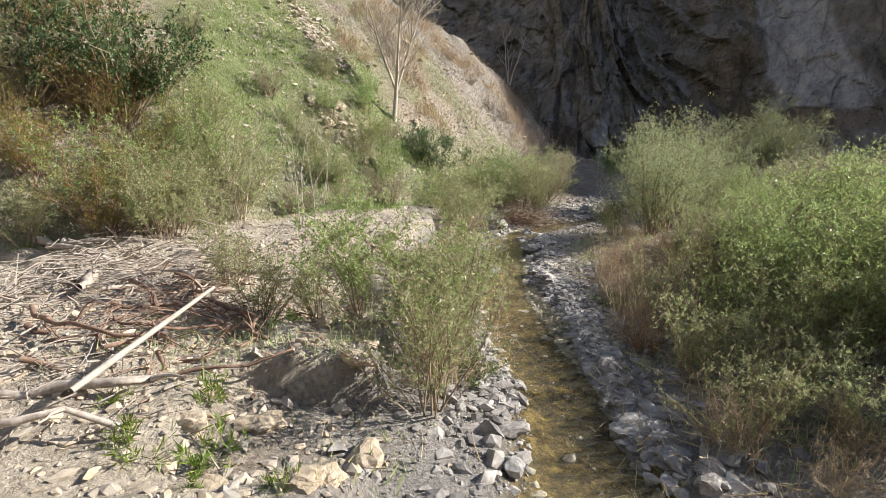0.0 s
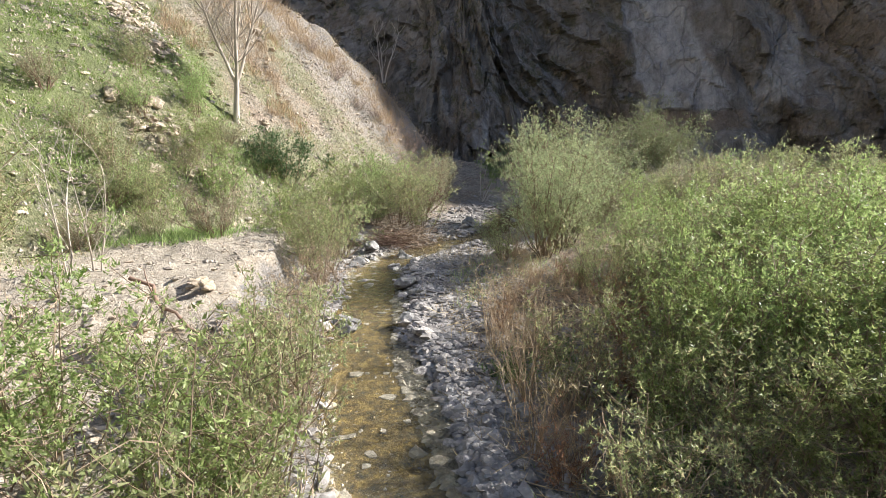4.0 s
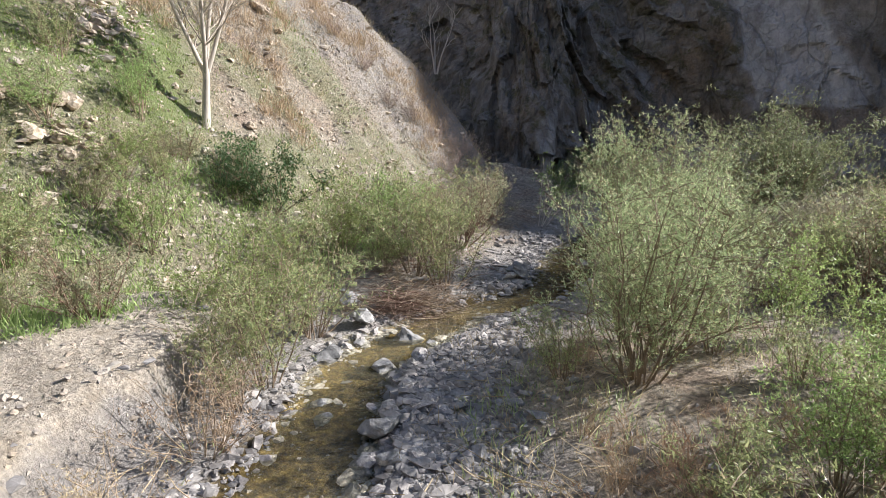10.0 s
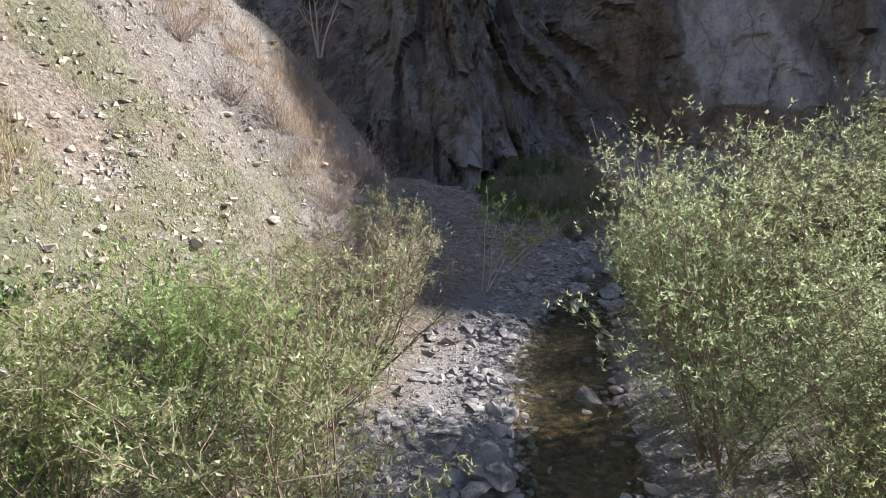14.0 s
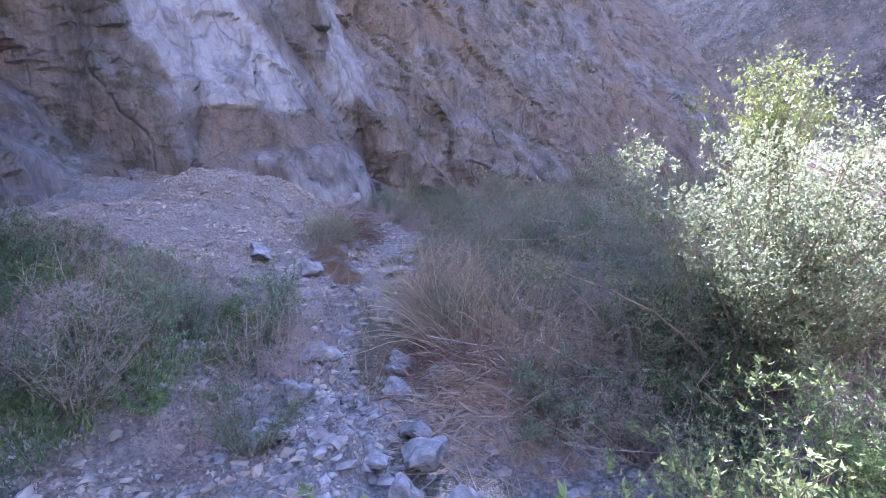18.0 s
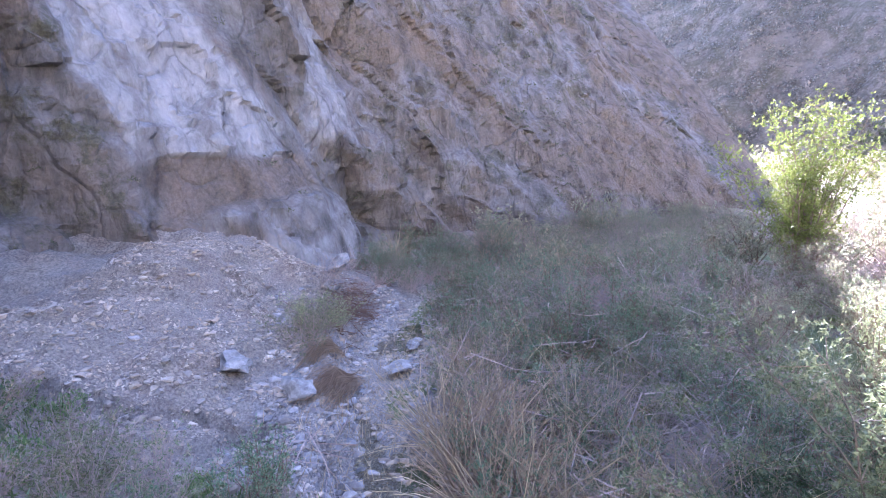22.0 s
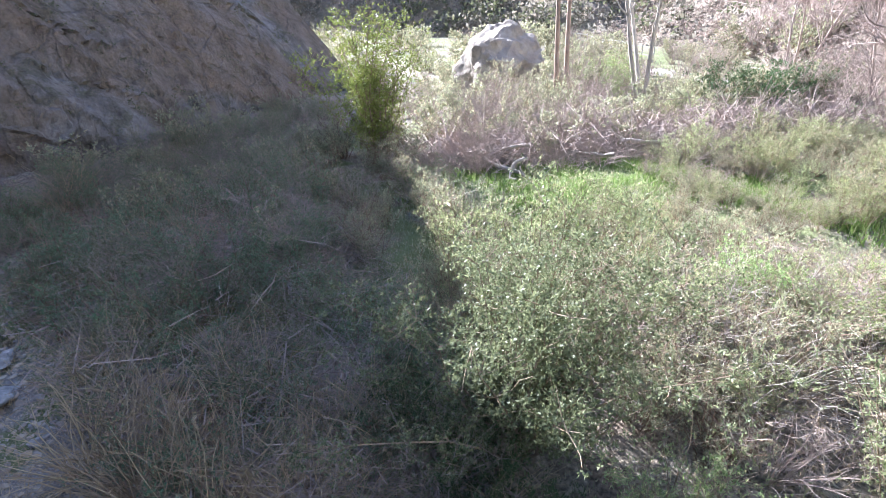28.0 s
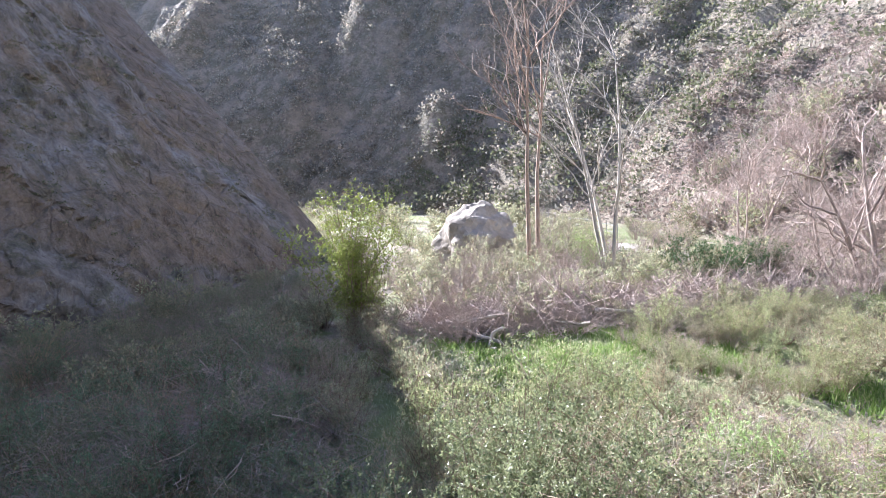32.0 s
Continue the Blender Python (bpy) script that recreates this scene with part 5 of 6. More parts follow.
def slope_spots(n, x0, x1, y0, y1, cover, seed):
    x, y = rng.uniform(x0, x1, n), rng.uniform(y0, y1, n)
    z, d = mountain_height(x, y)
    ok = (d > 0.5) & (z < 110) & (rng.random(n) < cover + 0.6 * smooth(-0.3, 0.2, fbm(x * 0.07, y * 0.07, seed, 4)))
    return x[ok], y[ok], z[ok]


bushes("mountain_scrub", *slope_spots(22000, 15, 165, -110, 40, 0.3, 41), 0.5, 1.9, 20, 0.45, M_SCRUB_HAZE, "grey-brown chaparral scrub on the mountainside")
# darker olive scrub on near slopes only; farther off the hazed colour stands alone
bushes("mountain_scrub", *slope_spots(8000, 15, 90, -110, 0, 0.1, 47), 0.6, 2.2, 20, 0.45, M_CHAP, "olive chaparral scrub on the mountainside")
bushes("slope_brush", *slope_spots(9000, 5, 60, -45, 0, 0.5, 49), 0.4, 1.1, 20, 0.3, M_TWIGGY, "pinkish-grey leafless brush on the lower slope")
k = rng.integers(0, len(cs) - 1, 3600), rng.integers(8, len(hv) - 30, 3600)
c = CV[k]
ok = (slabs[k] < 0.1) & (rng.random(3600) < 0.12 + 0.75 * smooth(0.0, 0.3, fbm(S[k] * 0.2, Hh[k] * 0.2, 51, 3)))
bushes("cliff_scrub", c[ok][:, 0], c[ok][:, 1], c[ok][:, 2], 0.12, 0.45, 26, 0.16, M_CHAP, "dry olive scrub clinging to the cliff")


# ---- dead wood ----
def log(name, a, b, r, mat, label, category="log", bend=0.06, twigs=0):
    a, b = np.array(a, float), np.array(b, float)
    line = np.linspace(a, b, 9)
    line[1:-1] += np.cumsum(rng.normal(size=(7, 3)), 0) * bend * np.linalg.norm(b - a) / 9 * [1, 1, 0.5]
    w = Build()
    w.tube(line, np.linspace(r, r * 0.55, 9) * (1 + 0.12 * rng.normal(size=9)), 7)
    root = new(name)
    part("stem", w.mesh(name, mat, True), root)
    for _ in range(twigs):
        i = rng.integers(2, 8)
        t = Build()
        t.tube(bent(line[i], rng.normal(size=3) + [0, 0, 0.7], min(np.linalg.norm(b - a), 1.6) * rng.uniform(0.12, 0.3), 5, 0.2), np.linspace(r * 0.45, r * 0.15, 5), 4)
        part("twig", t.mesh(name + "_twig", mat, True), root)
    return tagged(root, label, category, "dead wood")


def lying(x0, y0, x1, y1, r, mat, label, lift0=0.0, lift1=0.0, **kw):
    z = ground_height(np.array([x0, x1]), np.array([y0, y1]))
    return log("log" if r > 0.04 else "branch", (x0, y0, z[0] + r + lift0), (x1, y1, z[1] + r + lift1), r, mat, label, **kw)


log("pole", (-2.25, 4.02, 1.0), (-1.93, 5.75, 1.4), 0.035, M_PALEBARK, "straight bleached pole leaning on driftwood", "pole", 0.01)
for a in ((-3.9, 8.9, -2.2, 7.3, 0.055, 0.1, 0.1), (-3.3, 9.1, -2.9, 8.2, 0.03, 0.15, 0), (-2.7, 6.9, -1.2, 5.0, 0.035, 0.1, 0), (-3.0, 6.6, -1.6, 5.6, 0.03, 0.12, 0), (-4.2, 4.5, -2.3, 4.6, 0.07, 0.02, 0.05), (-3.6, 4.9, -2.5, 4.7, 0.035, 0.1, 0.0), (-2.2, 6.9, -1.4, 5.9, 0.04, 0.15, 0),
          (-3.4, 7.4, -2.2, 6.5, 0.03, 0.2, 0), (-1.9, 5.6, -1.5, 4.7, 0.025, 0.05, 0), (-3.5, 6.2, -2.6, 5.6, 0.025, 0.05, 0), (-3.8, 7.9, -3.0, 7.0, 0.045, 0.15, 0.1), (-2.0, 11.2, -0.9, 10.1, 0.03, 0.2, 0.0), (-3.2, 5.6, -1.7, 6.4, 0.03, 0.05, 0.05), (-2.9, 5.2, -2.0, 6.2, 0.025, 0.08, 0.0), (-4.4, 5.8, -3.0, 5.2, 0.04, 0.05, 0.0), (-3.9, 6.6, -2.4, 7.0, 0.03, 0.1, 0.05), (-1.9, 4.9, -0.9, 5.4, 0.022, 0.05, 0.0), (-7.9, 9.7, -5.6, 8.6, 0.07, 0.1, 0.1), (-7.0, 9.4, -5.2, 9.0, 0.05, 0.15, 0.1), (-6.2, 8.2, -4.6, 7.3, 0.06, 0.1, 0.1), (-4.9, 6.4, -2.7, 5.7, 0.036, 0.12, 0.05), (-4.2, 7.4, -1.9, 5.4, 0.036, 0.2, 0.02), (-2.6, 5.7, -1.3, 4.5, 0.03, 0.1, 0.02), (-3.2, 3.9, -1.8, 3.95, 0.05, 0.06, 0.05), (-5.3, 8.0, -4.9, 7.2, 0.12, 0.0, 0.1)):
    lying(*a[:4], a[4], M_GREYWOOD if a[4] > 0.04 else M_BROWN, "weathered driftwood branch on the sand", a[5], a[6], twigs=1 if a[0] < -4.5 else 3, bend=0.5)


def litter(name, x, y, length, r, mat, label, pile=0.05, height=None, tilt=0.25):
    b = Build()
    dry = to_line(x, y, STREAM)[0] > (0.9 if name != "reed_litter" else 0)
    x, y = x[dry], y[dry]
    z = ground_height(x, y) if height is None else height
    for i in range(len(x)):
        a = rng.uniform(0, 6.28)
        d = np.array([math.cos(a), math.sin(a), rng.normal() * tilt]) * length * rng.uniform(0.4, 1.3)
        p = np.array([x[i], y[i], z[i] + r + abs(rng.normal()) * pile])
        b.tube(np.array([p - d / 2, p + rng.normal(size=3) * 0.04 * length, p + d / 2]), np.array([r, r * 0.8, r * 0.4]) * rng.uniform(0.6, 1.3), 3)
    return tagged(new(name, b.mesh(name, mat)), label, "dead twigs", kind="stuff")


def cluster(n, x, y, sx, sy):
    return x + rng.normal(size=n) * sx, y + rng.normal(size=n) * sy


litter("twig_litter", *cluster(420, -2.9, 7.0, 0.9, 1.1), 0.5, 0.008, M_BROWN, "broken twigs heaped on the sand", 0.08)
litter("twig_litter", *cluster(380, -5.2, 8.0, 1.1, 0.9), 0.8, 0.012, M_GREYWOOD, "broken twigs heaped on the sand", 0.14)
litter("twig_litter", *cluster(160, -3.2, 4.6, 0.8, 0.5), 0.45, 0.009, M_GREYWOOD, "broken twigs heaped on the sand", 0.06)
litter("reed_litter", *cluster(480, 1.75, 18.4, 0.38, 0.24), 0.6, 0.0055, M_BROWN, "mat of dry reeds caught on boulders", 0.2)
litter("reed_litter", *cluster(420, 2.2, 18.7, 0.5, 0.3), 0.8, 0.005, M_TAN, "mat of dry reeds caught on boulders", 0.24)
lying(-0.46, 16.98, -0.05, 18.05, 0.055, M_PALEBARK, "weathered pale log at the edge of the gravel", 0.1, 0.15, twigs=1, bend=0.2)
litter("bank_litter", *cluster(500, 0.2, 9.5, 0.5, 2.4), 0.45, 0.006, M_STRAW, "dry stalks on the cut bank", 0.08)
litter("bank_litter", *cluster(700, 3.9, 9.6, 0.7, 2.8), 0.5, 0.006, M_STRAW, "dry stalks on the cut bank", 0.12)
litter("bank_litter", *cluster(320, 1.6, 21.0, 1.0, 1.4), 0.5, 0.007, M_BROWN, "dry stalks on the cut bank", 0.12)
litter("reed_litter", *cluster(900, 11.7, 28.4, 0.8, 0.5), 0.8, 0.006, M_TAN, "flattened dry reeds beside the stream bed", 0.12)
litter("reed_litter", *cluster(900, 13.4, 29.2, 0.9, 0.5), 0.9, 0.007, M_BROWN, "flattened dry reeds beside the stream bed", 0.15)
for x, y, sc in ((10.6, 27.4, 1.0), (11.2, 27.9, 1.1), (11.8, 28.5, 1.0), (12.4, 28.9, 1.1), (12.9, 29.5, 1.0), (13.6, 29.9, 1.0), (11.6, 27.2, 1.1), (12.4, 28.1, 1.2), (14.4, 30.2, 1.0)):
    put("tussock", x, y, sc)


def flattened(x0, y0, x1, y1, n, wide, lift, mat, label):
    """Reeds pressed down side by side from their roots to their tips."""
    b = Build()
    for _ in range(n):
        a = np.array([x0 + rng.normal() * wide * 0.6, y0 + rng.normal() * wide * 0.6])
        e = np.array([x1 + rng.normal() * wide * 1.6, y1 + rng.normal() * wide * 1.0])
        e = a + (e - a) * rng.uniform(0.6, 1.1)
        up = lift * rng.uniform(0.3, 1.2)
        pts = []
        for k in (0.0, 0.25, 0.5, 0.75, 1.0):
            p = a + (e - a) * k
            pts.append((p[0] + rng.normal() * 0.02, p[1] + rng.normal() * 0.02, spot_height(p[0], p[1]) + 0.02 + up * 3 * k * (1 - 0.95 * k)))
        b.tube(np.array(pts), np.linspace(0.011, 0.004, 5) * rng.uniform(0.7, 1.3), 3)
    return tagged(new("flattened_reeds", b.mesh("flattened_reeds", mat)), label, "reed clump", "dry reeds", "stuff")


flattened(17.2, 33.3, 15.3, 33.1, 240, 0.22, 0.3, M_STRAW, "sheaf of flattened straw-coloured reeds beside the stream")
flattened(18.0, 34.0, 16.6, 34.0, 120, 0.2, 0.3, M_STRAW, "sheaf of flattened straw-coloured reeds beside the stream")
flattened(15.8, 29.2, 13.7, 30.2, 110, 0.3, 0.45, M_TAN, "spray of dry reeds leaning over the stream bed")
flattened(14.2, 27.8, 12.2, 29.2, 110, 0.3, 0.4, M_TAN, "spray of dry reeds leaning over the stream bed")
litter("cane_litter", *cluster(1100, 13.6, 27.3, 1.1, 0.9), 1.3, 0.009, M_PURPLE, "mat of fallen grey canes", 0.25)
litter("debris_litter", *cluster(520, 20.4, 34.5, 0.8, 0.4), 0.7, 0.01, M_BROWN, "brown flood debris heaped beside the stream", 0.15)
litter("thicket_litter", rng.uniform(13, 27, 2200), rng.uniform(25, 32.5, 2200), 1.2, 0.011, M_PURPLE, "grey fallen canes in the thicket", 0.35)
litter("apron_litter", rng.uniform(10, 19, 120), rng.uniform(33.5, 38, 120), 0.6, 0.01, M_GREYWOOD, "sticks on the gravel", 0.02)
for x, y in ((24.6, 18.6), (23.6, 17.2), (23.2, 15.8), (22.4, 14.4), (21.6, 12.6), (20.8, 11.2), (24.4, 17.4), (22.6, 13.2), (20.4, 12.4)):
    put("greycane", x, y, rng.uniform(0.7, 1.0))
x = rng.uniform(0, 1, 7000)
litter("drift_heap", 26.0 - 5.4 * x + rng.normal(size=7000) * 0.9, 20.0 - 18.0 * x + rng.normal(size=7000) * 0.9, 1.3, 0.016, M_PURPLE, "long heap of grey flood-drifted brush", 0.5, None, 0.7)
for a in ((24.0, 18.6, 22.6, 18.0, 0.09, 0.5, 0.2), (22.9, 17.6, 22.2, 18.4, 0.07, 0.6, 0.1), (22.4, 13.6, 20.9, 12.2, 0.1, 0.6, 0.3), (23.6, 16.9, 24.9, 18.8, 0.08, 0.8, 0.5), (20.9, 21.6, 19.0, 22.6, 0.06, 0.5, 0.9), (25.8, 1.4, 28.5, 2.9, 0.12, 0.2, 0.5), (21.6, 14.6, 23.0, 15.4, 0.07, 0.5, 0.3)):
    lying(*a[:4], a[4], M_GREYWOOD, "bleached driftwood log in the flood debris", a[5], a[6], twigs=3, bend=0.4)
for x, y, sc in ((-1.55, 4.75, 1.2), (-1.2, 4.1, 1.4), (-1.6, 3.9, 1.3), (-2.3, 4.5, 0.8), (-1.35, 6.3, 0.9), (-0.2, 3.6, 0.9), (-0.8, 3.5, 0.8), (-2.2, 10.4, 1.0), (-1.4, 9.4, 1.1), (-3.4, 12.2, 1.2), (1.5, 19.0, 1.4)):
    put("tuft", x, y, sc * 0.75)


# ---- stones ----
SCARS = ((-4.6, 18.1, 13), (-3.4, 18.3, 9), (-4.0, 18.4, 6), (-5.3, 20.9, 14), (-3.4, 25.8, 7), (-1.9, 22.4, 4))

def lump(seed, sub=2, rough=0.28, planes=7, depth=0.72):
    bm = bmesh.new()
    bmesh.ops.create_icosphere(bm, subdivisions=sub, radius=1.0)
    v = np.array([p.co[:] for p in bm.verts])
    f = np.array([[q.index for q in p.verts] for p in bm.faces])
    bm.free()
    cuts = np.random.default_rng(seed).normal(size=(planes, 3))
    cuts /= np.linalg.norm(cuts, axis=1)[:, None]
    for c in cuts:
        over = np.maximum(v @ c - depth, 0)
        v = v - over[:, None] * c
    r = 1 + rough * fbm(v[:, 0] * 1.4 + seed, v[:, 1] * 1.4, v[:, 2] * 1.4, 3)
    return v * r[:, None], f


LUMPS = [mesh_of("boulder", *lump(20 + i, 3, 0.34, 11, 0.62), M_BOULDER, False) for i in range(6)]
CLODS = [mesh_of("earth_clod", *lump(70 + i, 3, 0.5), M_CLOD, False) for i in range(3)]
PEBS = [lump(50 + i, 1, 0.55) for i in range(9)]


def boulder(x, y, size, flat=0.65, label="grey weathered boulder in the stream bed", sink=0.25, long=1.0):
    z = spot_height(x, y)
    ob = new("boulder", LUMPS[rng.integers(6)])
    ob.matrix_basis = Matrix.LocRotScale((x, y, z + size * flat * (1 - sink) * 0.5), Euler((rng.normal() * 0.2, rng.normal() * 0.2, rng.uniform(0, 6.28))), (size * 0.5 * long, size * 0.5, size * 0.5 * flat))
    return tagged(ob, label, "boulder", "boulders in the stream")


def scatter(name, count, spots, lo, hi, mat, label):
    """Loose stones joined into one mesh."""
    b = Build()
    x, y = spots(count)
    z = ground_height(x, y)
    for i in range(len(x)):
        v, f = PEBS[i % 9]
        s = lo * (hi / lo) ** (rng.random() ** 2.2)
        a = rng.uniform(0, 6.28)
        c, sn = math.cos(a), math.sin(a)
        k = v * [s * rng.uniform(0.7, 1.7), s, s * rng.uniform(0.35, 0.8)]
        b.add(np.stack([k[:, 0] * c - k[:, 1] * sn + x[i], k[:, 0] * sn + k[:, 1] * c + y[i], k[:, 2] + z[i] + 0.15 * s], 1), f)
    return tagged(new(name, b.mesh(name, mat)), label, "stones", kind="stuff")


def bed(n, y0=-4, x1=30, wide=1.9, skew=0.75):
    s = rng.uniform(0, 1, n) * (seg[-1])
    px, py = np.interp(s, seg, along[:, 0]), np.interp(s, seg, along[:, 1])
    dx, dy = np.interp(s, sw, tx / tl), np.interp(s, sw, ty / tl)
    o = rng.normal(size=n) * wide * 0.55 - skew * smooth(18, 14, py) * smooth(5, 9, py) + skew * smooth(18, 20, py)
    keep = (px < 23) & (py > 2.5) & ((np.abs(o) > 0.5) | (rng.random(n) < 0.07))
    return (px - dy * o)[keep], (py + dx * o)[keep]


def bar(n):
    """The cobble bar between the water and the right bank, and a strip on the left."""
    y = rng.uniform(5, 18.6, n)
    left = np.interp(y, [5, 6.5, 8, 10.4, 12.8, 16, 18.6], [2.6, 2.5, 2.2, 1.75, 1.75, 1.9, 3.4])
    right = np.interp(y, [5, 6.5, 9, 11, 12.2, 14, 16.5, 18.6], [3.1, 2.8, 2.85, 3.0, 3.4, 3.7, 3.9, 4.6])
    x = left + (right - left) * rng.beta(1.0, 1.3, n)
    side = rng.random(n) < 0.12
    return np.where(side, left - 1.05 - np.abs(rng.normal(size=n)) * 0.35, x), y


scatter("bar_cobbles", 13000, bar, 0.02, 0.095, M_STONE, "grey cobbles heaped in a bar beside the water")
scatter("bank_gravel", 2600, lambda n: (rng.uniform(7.8, 12.6, n), rng.uniform(25.6, 28.9, n)), 0.02, 0.09, M_STONE, "grey gravel beside the stream bed")
scatter("stream_gravel", 22000, bed, 0.025, 0.13, M_STONE, "grey cobbles and gravel of the stream bed")
scatter("apron_gravel", 9000, lambda n: (rng.uniform(6, 23, n), rng.uniform(29.5, 39, n)), 0.02, 0.10, M_WARM, "loose gravel below the cliff")
scatter("sand_rubble", 2600, lambda n: (rng.uniform(-7, 0.2, n), rng.uniform(2.5, 10.5, n)), 0.02, 0.085, M_CLOD, "crumbled blocks of sandy earth")
scatter("terrace_stones", 1600, lambda n: (rng.uniform(-6, 0.2, n), rng.uniform(1.5, 16, n)), 0.02, 0.08, M_WARM, "small pale stones on the sand")


def on_hill(n):
    x, y = rng.uniform(-12, 3.5, n * 2), rng.uniform(8, 31, n * 2)
    _, d = hill_height(x, y)
    ok = (d > 0) & (rng.random(n * 2) < 0.35 + 0.65 * smooth(-0.1, 0.3, fbm(x * 0.4, y * 0.4, 77, 3)))
    return x[ok][:n], y[ok][:n]


scatter("slope_stones", 5000, on_hill, 0.02, 0.13, M_WARM, "pale broken stones lying on the slope")
scatter("scree", 700, lambda n: (-4.9 - 2.6 * (q := rng.random(n)) + rng.normal(size=n) * 0.35, 20.6 + 3.2 * q + rng.normal(size=n) * 0.45), 0.06, 0.2, M_WARM, "chute of broken rock on the grassy slope")
def chips(name, x, y, lo, hi, mat, label):
    """Angular chips of rock, each a small skewed tetrahedron."""
    n = len(x)
    z = ground_height(x, y)
    s = (lo * (hi / lo) ** (rng.random(n) ** 1.8))[:, None, None]
    v = np.array([[1, 0, -0.3], [-0.6, 0.9, -0.3], [-0.5, -0.8, -0.3], [0.1, 0.1, 0.75]])[None] * rng.uniform(0.5, 1.5, (n, 4, 3))
    a = rng.uniform(0, 6.28, n)
    c, q = np.cos(a)[:, None], np.sin(a)[:, None]
    v = np.stack([v[..., 0] * c - v[..., 1] * q, v[..., 0] * q + v[..., 1] * c, v[..., 2]], -1) * s + np.stack([x, y, z], 1)[:, None]
    f = (np.arange(n)[:, None, None] * 4 + np.array([[0, 1, 3], [1, 2, 3], [2, 0, 3]])[None]).reshape(-1, 3)
    return tagged(new(name, mesh_of(name, v.reshape(-1, 3), f, mat)), label, "stones", kind="stuff")


def hill_spots(n):
    x, y = rng.uniform(-11, 4.5, n), rng.uniform(9, 33, n)
    d = hill_height(x, y)[1]
    ok = (d > 0) & (rng.random(n) < 0.35 + 0.65 * smooth(-0.2, 0.3, fbm(x * 0.5, y * 0.5, 78, 4)))
    return x[ok], y[ok]


chips("slope_rubble", *hill_spots(90000), 0.014, 0.07, M_WARM, "pale angular rubble covering the slope")
chips("terrace_grit", *cluster(7000, -2.6, 9.0, 2.6, 4.0), 0.01, 0.035, M_WARM, "coarse grit on the sand")
chips("apron_grit", rng.uniform(5, 23, 40000), rng.uniform(28.5, 39.5, 40000), 0.012, 0.05, M_WARM, "brown-grey grit below the cliff")
chips("bed_grit", *bed(40000, wide=2.2), 0.012, 0.05, M_STONE, "grey grit of the stream bed")
for x, y, s, fl in ((2.72, 5.6, 0.55, 0.25), (3.4, 5.05, 0.4, 0.5), (1.4, 4.65, 0.3, 0.7), (2.86, 5.05, 0.26, 0.5), (2.66, 7.2, 0.2, 0.6), (2.05, 14.2, 0.5, 0.75), (1.05, 11.75, 0.5, 0.6), (0.85, 11.9, 0.35, 0.6), (1.1, 15.0, 0.36, 0.6), (1.25, 14.6, 0.32, 0.6), (2.0, 12.0, 0.34, 0.7),
                    (0.8, 18.5, 0.55, 0.8), (1.2, 17.7, 0.5, 0.8), (2.1, 17.25, 0.6, 0.75), (1.8, 16.1, 0.55, 0.6), (0.87, 16.3, 0.55, 0.5), (1.28, 17.0, 0.3, 0.7), (2.5, 17.0, 0.3, 0.7), (6.25, 22.6, 0.5, 0.6), (4.3, 20.8, 0.7, 0.6), (2.2, 13.6, 0.35, 0.5), (11.2, 30.8, 0.6, 0.7), (12.8, 30.1, 0.7, 0.5), (11.7, 29.75, 0.6, 0.6), (10.3, 28.9, 0.7, 0.6), (13.3, 31.3, 0.2, 0.7), (9.9, 29.3, 0.45, 0.7), (15.25, 33.35, 0.7, 0.7), (18.1, 32.5, 0.95, 0.4), (12.35, 29.4, 0.4, 0.7), (9.5, 30.4, 0.6, 0.7), (10.1, 30.4, 0.5, 0.8), (11.15, 30.3, 0.35, 0.7),
                    (15.6, 34.9, 0.8, 0.6), (19.4, 32.6, 0.6, 0.6), (20.9, 31.0, 0.6, 0.6), (22.5, 32.2, 0.7, 0.6), (8.2, 27.6, 0.5, 0.6), (8.7, 27.0, 0.6, 0.6), (8.0, 27.1, 0.7, 0.6), (8.6, 28.2, 0.6, 0.7), (7.6, 26.3, 0.5, 0.6), (9.54, 28.75, 0.6, 0.7), (9.7, 28.2, 0.5, 0.7), (9.6, 27.2, 0.6, 0.6), (10.85, 29.15, 0.5, 0.6), (12.5, 30.15, 0.5, 0.6), (22.2, 36.0, 0.9, 0.7), (21.2, 35.6, 0.7, 0.7)):
    boulder(x, y, s, fl)
COBBLES = [mesh_of("cobble", *lump(160 + i, 2, 0.4), M_STONE, False) for i in range(6)]
for i in range(170):
    y = rng.uniform(4.5, 29.5)
    cx0 = float(np.interp(y, STREAM[:, 1][:60], STREAM[:, 0][:60]))
    x = cx0 + rng.choice([-1, 1, 1]) * rng.uniform(0.4, 1.25)
    ob = boulder(x, y, 0.11 + 0.2 * rng.random() ** 2, 0.6, "", 0.45, rng.uniform(1.0, 1.5))
    ob.name, ob.data = "cobble", COBBLES[i % 6]
    tagged(ob, "rounded grey cobble in the stream gravel", "cobble", "cobbles in the stream")
ROCKS = [mesh_of("slope_rock", *lump(120 + i, 2, 0.5), M_WARM, False) for i in range(5)]
for cx0, cy0, n in SCARS:
    for i in range(n):
        x, y = cx0 + rng.normal() * 0.5, cy0 + rng.normal() * 0.5
        ob = boulder(x, y, rng.uniform(0.12, 0.42), 0.75, "", 0.5)
        ob.name, ob.data = "slope_rock", ROCKS[i % 5]
        tagged(ob, "pale angular rock in a bare earth scar on the hillside", "rock", "rocks on the slope")
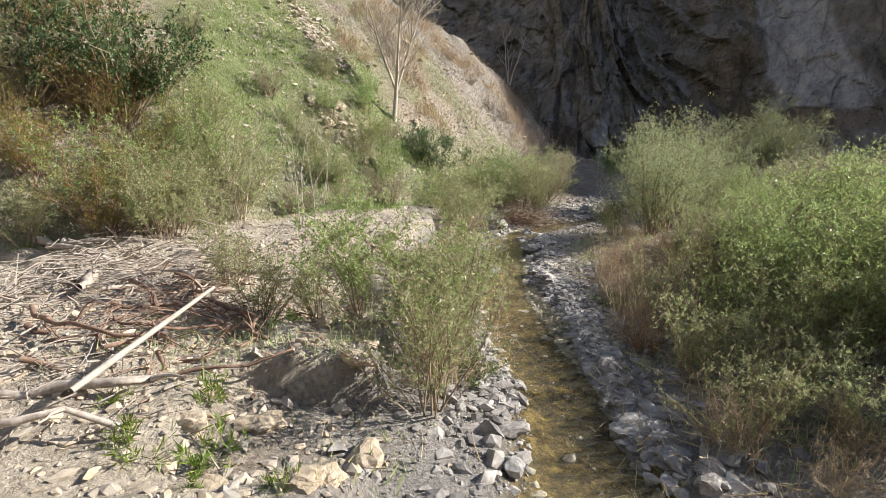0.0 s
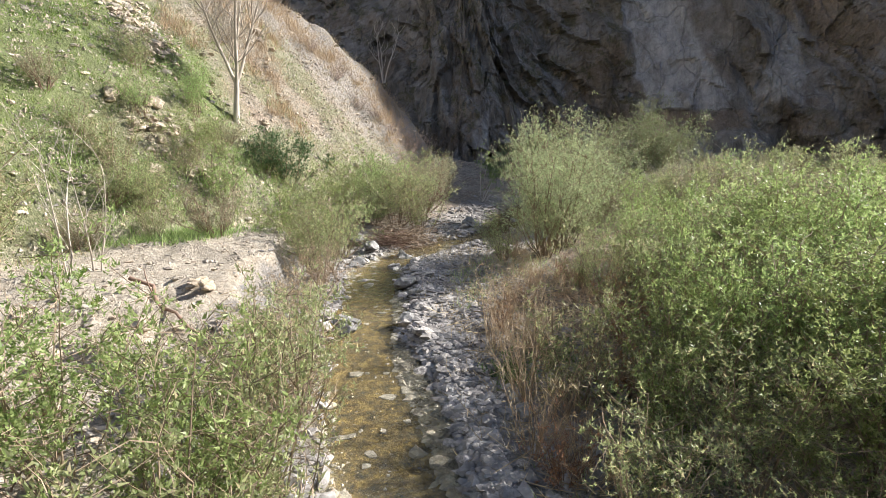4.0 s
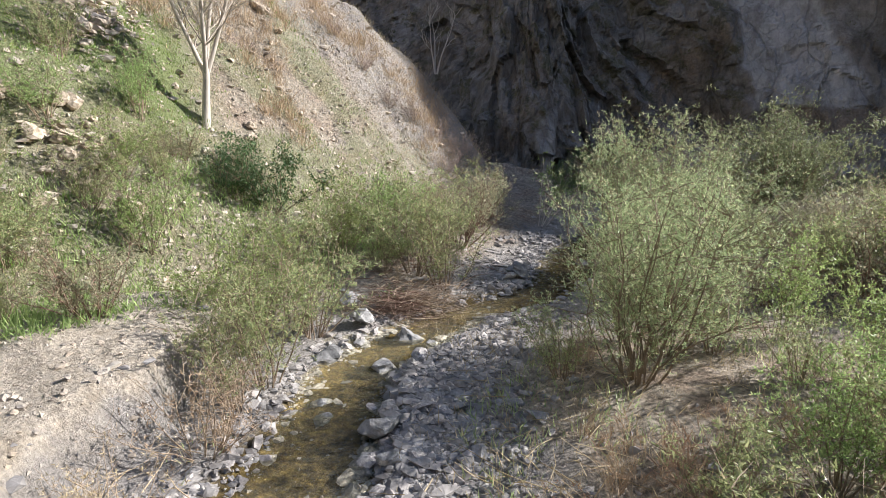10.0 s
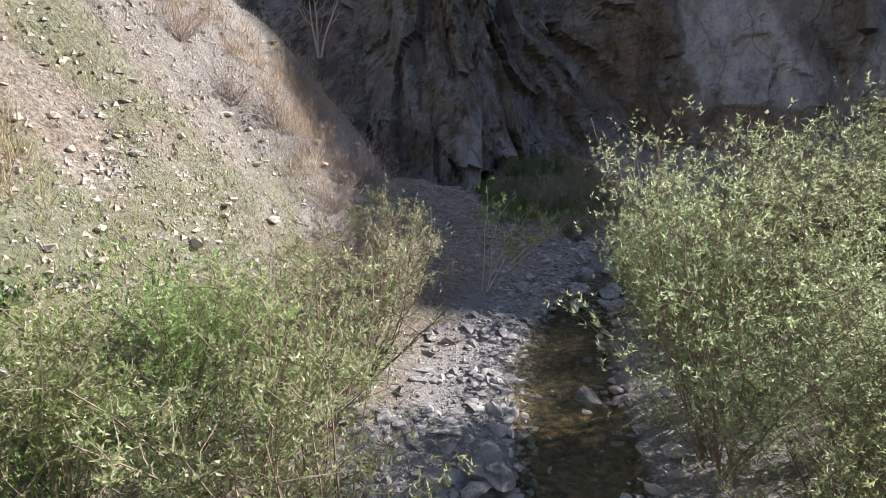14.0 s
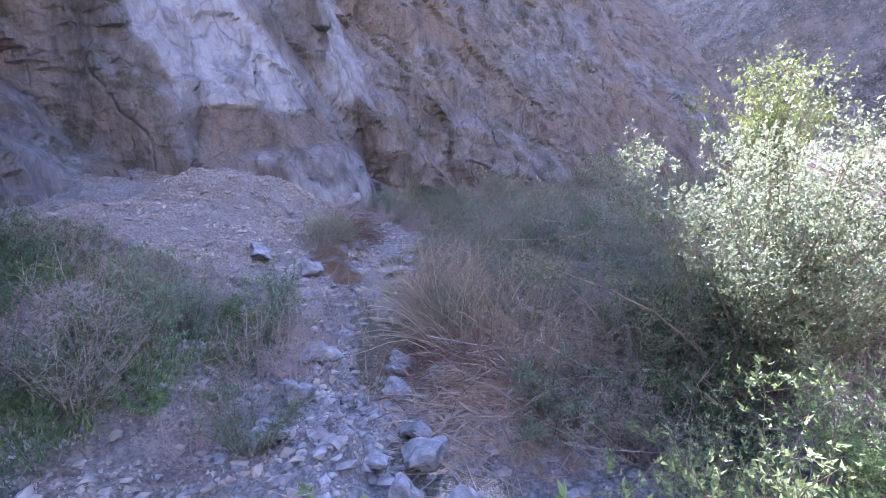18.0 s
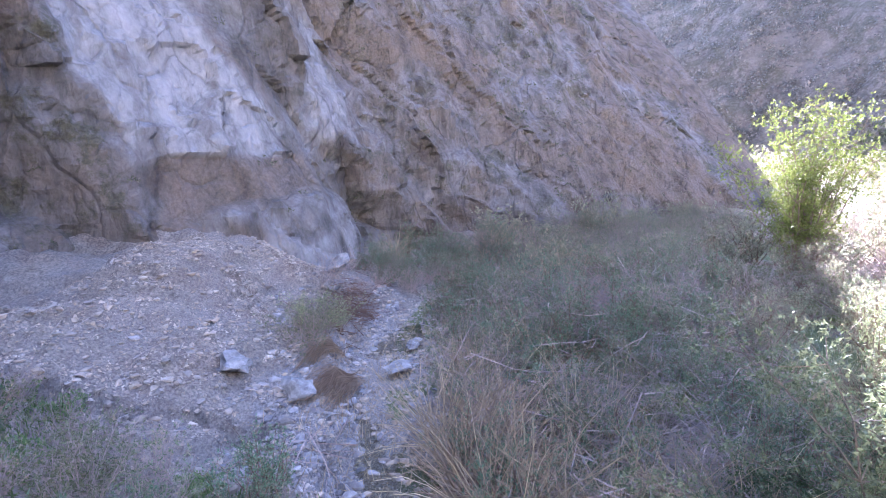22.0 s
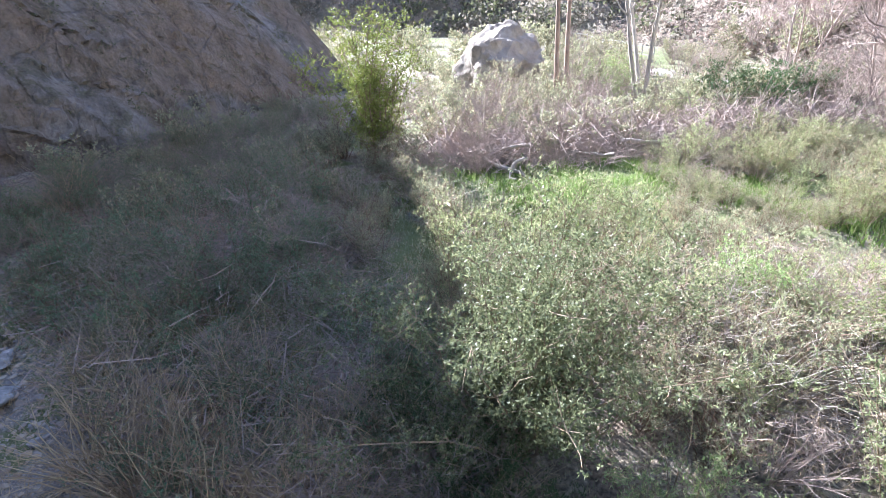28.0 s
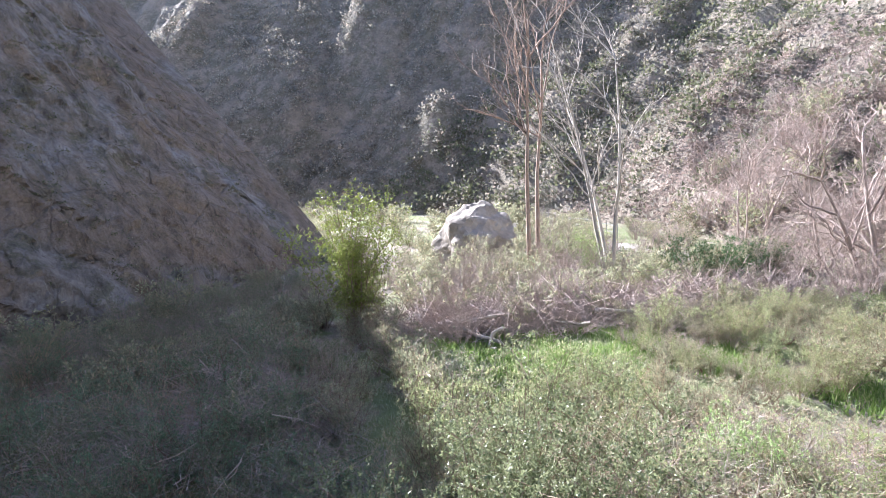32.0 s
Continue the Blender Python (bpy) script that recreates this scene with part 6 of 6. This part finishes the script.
for i in range(8):
    y = rng.uniform(3.5, 9.5)
    x = float(np.interp(y, [4, 6, 8, 11], [0.1, -0.45, -0.55, 0.2])) - abs(rng.normal()) * 0.6
    ob = boulder(x, y, rng.uniform(0.18, 0.32), 0.6, "", 0.5)
    ob.name, ob.data = "earth_clod", CLODS[i % 3]
    tagged(ob, "crumbling block of sandy earth on the cut bank", "earth clod", "earth clods on the bank")

for i, (x, y, w) in enumerate(((-1.3, 11.75, 0.28), (-1.0, 11.5, 0.26), (-1.6, 11.4, 0.24), (-0.9, 10.45, 0.34), (-0.35, 10.1, 0.38), (-1.5, 10.3, 0.3), (-0.15, 9.6, 0.3), (-2.3, 9.5, 0.34), (-0.2, 5.4, 0.3), (-0.9, 4.6, 0.3), (-1.4, 4.3, 0.26), (0.1, 4.4, 0.34))):
    ob = boulder(x, y, w, 0.55, "", 0.5, 1.4)
    ob.name, ob.data = "earth_clod", CLODS[i % 3]
    tagged(ob, "crumbling block of sandy earth on the cut bank", "earth clod", "earth clods on the bank")

# ---- far landmarks ----
v, f = lump(91, 5, 0.16, 14, 0.78)
v = v * (1 + 0.07 * fbm(v[:, 0] * 4, v[:, 1] * 4, v[:, 2] * 4, 4))[:, None]
rock = new("outcrop_boulder", mesh_of("outcrop_boulder", v * [3.1, 3.0, 3.0], f, M_OUTCROP, False))
rock.matrix_basis = Matrix.LocRotScale((40.0, 8.0, 2.0), Euler((0, 0, 0.9)), None)
tagged(rock, "house-sized tan boulder standing on the valley floor", "boulder")

# dusty road and fence on the far side of the valley
M_ROAD = rock_mat("dusty_road", (0.25, 0.22, 0.18), (0.33, 0.295, 0.25), (0.40, 0.365, 0.315), 0.8)
rl = rounded([(30, -4.5), (38, -5.5), (46, -5.5), (56, -10), (75, -8)])
rd = np.concatenate([[0], np.cumsum(np.hypot(*np.diff(rl, axis=0).T))])
rs = np.arange(0, rd[-1], 0.6)
rx, ry = np.interp(rs, rd, rl[:, 0]), np.interp(rs, rd, rl[:, 1])
qx, qy = np.gradient(rx), np.gradient(ry)
ql = np.hypot(qx, qy)
w = np.linspace(-1.5, 1.5, 7)
RX, RY = rx[:, None] - (qy / ql)[:, None] * w, ry[:, None] + (qx / ql)[:, None] * w
me = mesh_of("road", np.stack([RX, RY, ground_height(RX, RY) + 0.06], -1).reshape(-1, 3), sheet_faces(len(rs), 7), M_ROAD, True)
tagged(new("road", me), "pale dusty track across the valley floor", "road", kind="structure")
fence = tagged(new("fence"), "low metal post-and-rail fence beside the dusty track", "fence")
tops = []
for i in range(11):
    x, y = 42.0 + 1.9 * i, -8.6 - 0.6 * i
    z = float(ground_height(np.array([x]), np.array([y]))[0])
    b = Build()
    b.tube([(x, y, z - 0.2), (x, y, z + 0.6), (x, y, z + 1.3)], [0.05, 0.05, 0.05], 6)
    part("post", b.mesh("post", M_POST), fence)
    tops.append((x, y, z))
for h in (0.55, 1.2):
    for p, q in zip(tops[:-1], tops[1:]):
        b = Build()
        b.tube([(p[0], p[1], p[2] + h), (q[0], q[1], q[2] + h)], [0.025, 0.025], 5)
        part("rail", b.mesh("rail", M_POST), fence)
